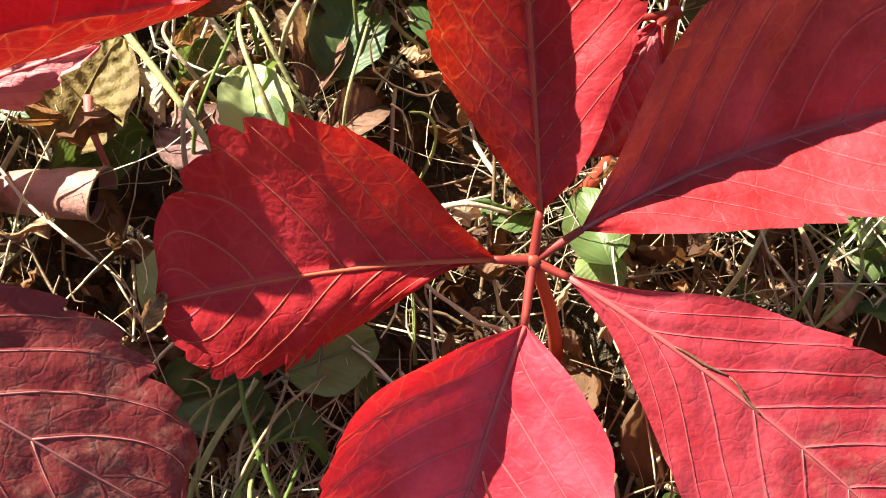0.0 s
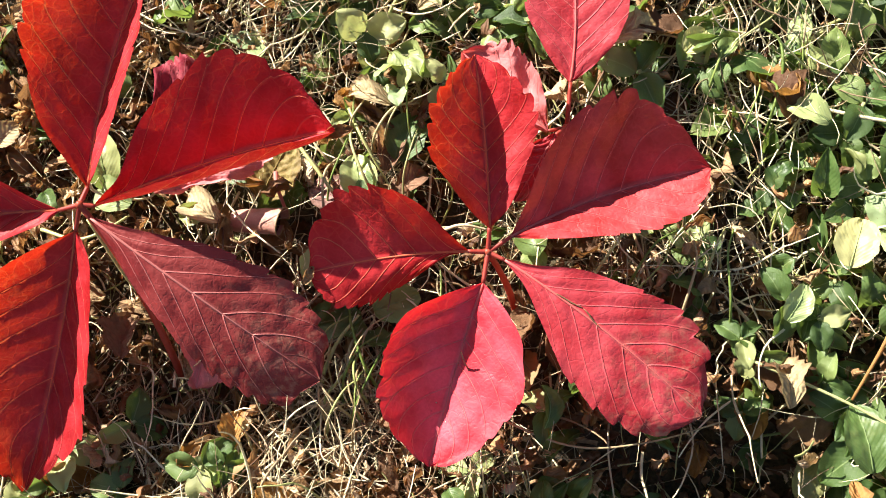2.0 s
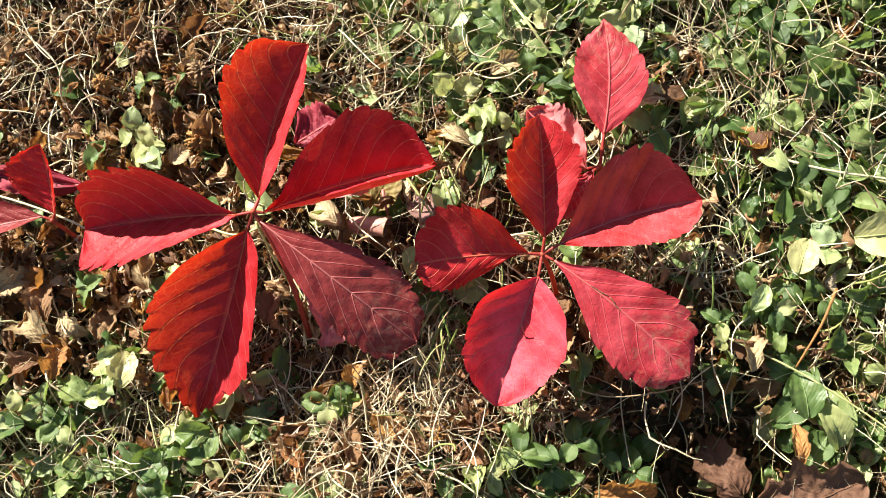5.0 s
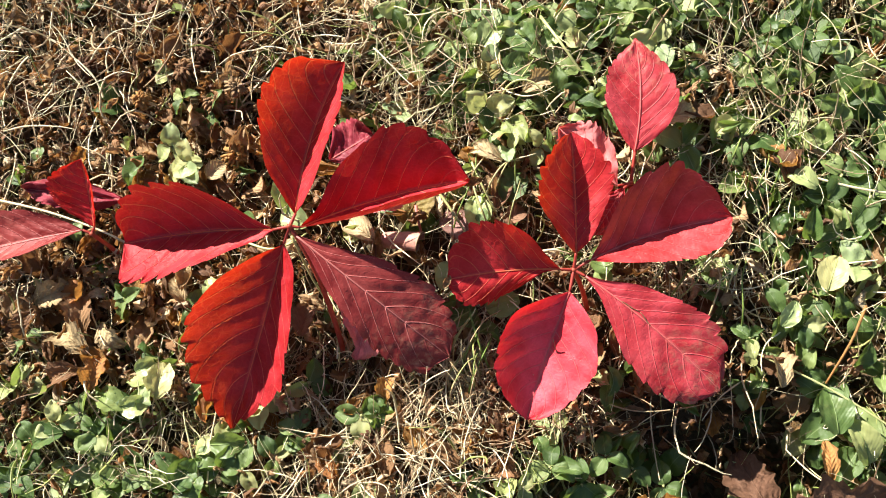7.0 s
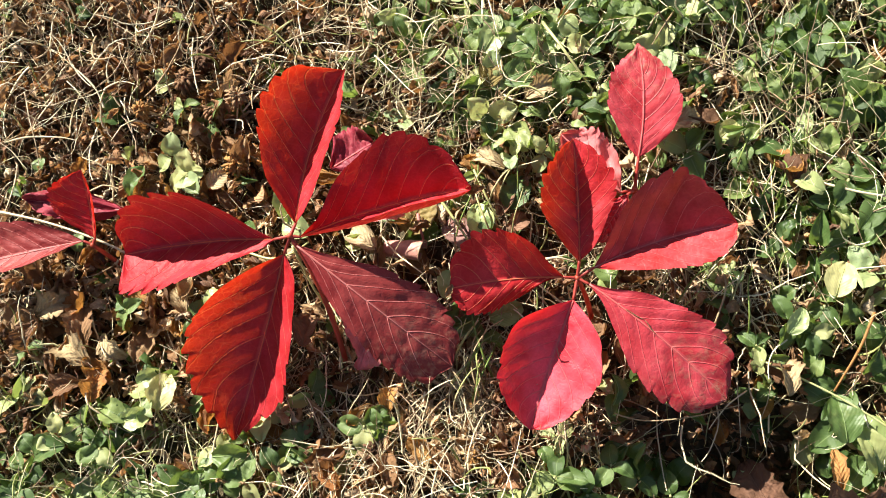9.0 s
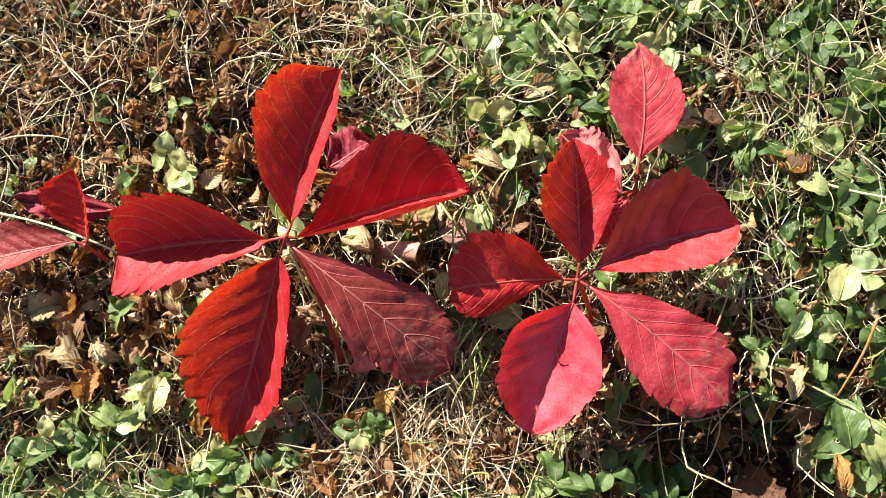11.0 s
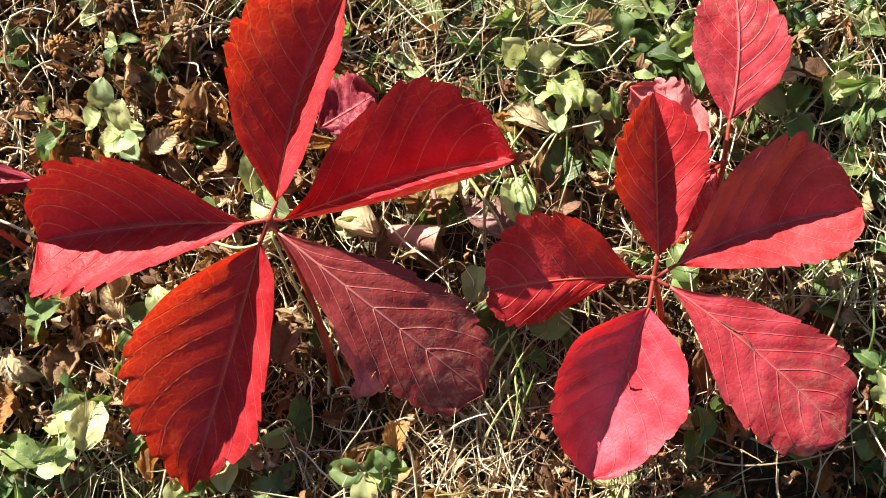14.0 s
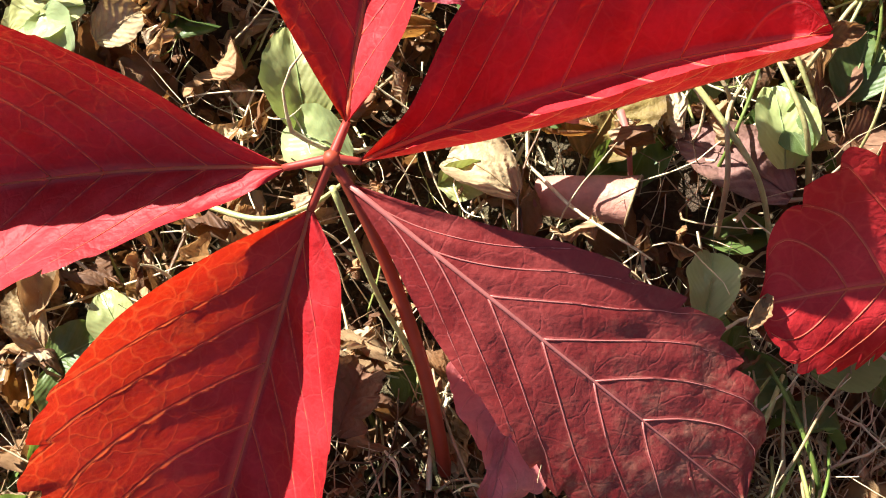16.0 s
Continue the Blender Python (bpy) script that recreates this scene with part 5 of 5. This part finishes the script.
def seed_head(seed, mat, label):
    """A withered clover flower head: drooping dry florets round a core, on a thin stem."""
    e = empty("clover_flower", (0, 0, 0), label, "flower head", "withered clover flowers")
    r = random.Random(seed)
    vs, fs = [], []
    for k in range(110):
        d = Vector((r.gauss(0, 1), r.gauss(0, 1), r.gauss(0.2, 0.8))).normalized()
        out = r.uniform(0.0034, 0.0066)
        droop = Vector((r.uniform(-0.001, 0.001), r.uniform(-0.001, 0.001), -r.uniform(0.001, 0.004)))
        a, b = tube([d * 0.0015, d * out * 0.6, d * out * 0.9 + droop * 0.5, d * out + droop], [0.0004, 0.0008, 0.0007, 0.0003], 4)
        fs += [[q + len(vs) for q in face] for face in b]
        vs += a
    part("head", vs, fs, mat, e, "dry brown florets")
    v, f = tube(arc((0.006, -0.010, -0.032), (0, 0, 0), 0.0, 8, (0.003, 0, 0)), [0.0008] * 9, 5)
    part("stalk", v, f, STRAW, e)
    return e


HEADS = [seed_head(9, DRY_ORANGE, "withered orange-brown clover flower head on a stem"), seed_head(10, DRY, "withered brown clover flower head on a stem")]
HEADS[0].matrix_basis = pose(-0.240, 0.236, 0.002, 20, 0, 0)
HEADS[1].matrix_basis = pose(-0.180, 0.244, 0.000, 30, 10, 80) @ Matrix.Scale(1.2, 4)
for kind, x, y, z, size, turn in ((0, -0.178, 0.202, -0.003, 1.4, 40), (1, -0.195, 0.236, -0.004, 1.1, 130), (1, -0.216, 0.256, -0.004, 1.2, 200), (0, -0.226, 0.262, -0.004, 1.0, 20), (1, -0.280, 0.258, -0.004, 1.2, 300), (1, -0.205, 0.270, -0.006, 1.1, 250), (1, -0.085, 0.036, 0.000, 1.1, 60), (1, -0.060, 0.030, 0.000, 1.0, 150), (0, -0.030, 0.034, -0.004, 1.2, 240), (1, -0.015, 0.022, -0.004, 1.1, 20)):
    copy_thing(HEADS[kind], pose(x, y, z - 0.2 * dip(x, y), 25, 15, turn) @ Matrix.Scale(size, 4))


def withered(parent, hub, at, size, turn, label):
    """A shrivelled brown end on a leaflet."""
    v, f, uv = dry_mesh(61 + int(turn), 2.2)
    m = pose(*at, 12, -8, turn) @ Matrix.Scale(size, 4)
    part("withered_tip", [m @ p for p in v], f, DRY, parent, label, uv, hub)


withered(left, LH, (-0.0290, 0.1760, 0.0370), 0.012, 12, "shrivelled brown tip")
withered(right, RH, (-0.0425, 0.1220, 0.0268), 0.008, 60, "curled tan tip")
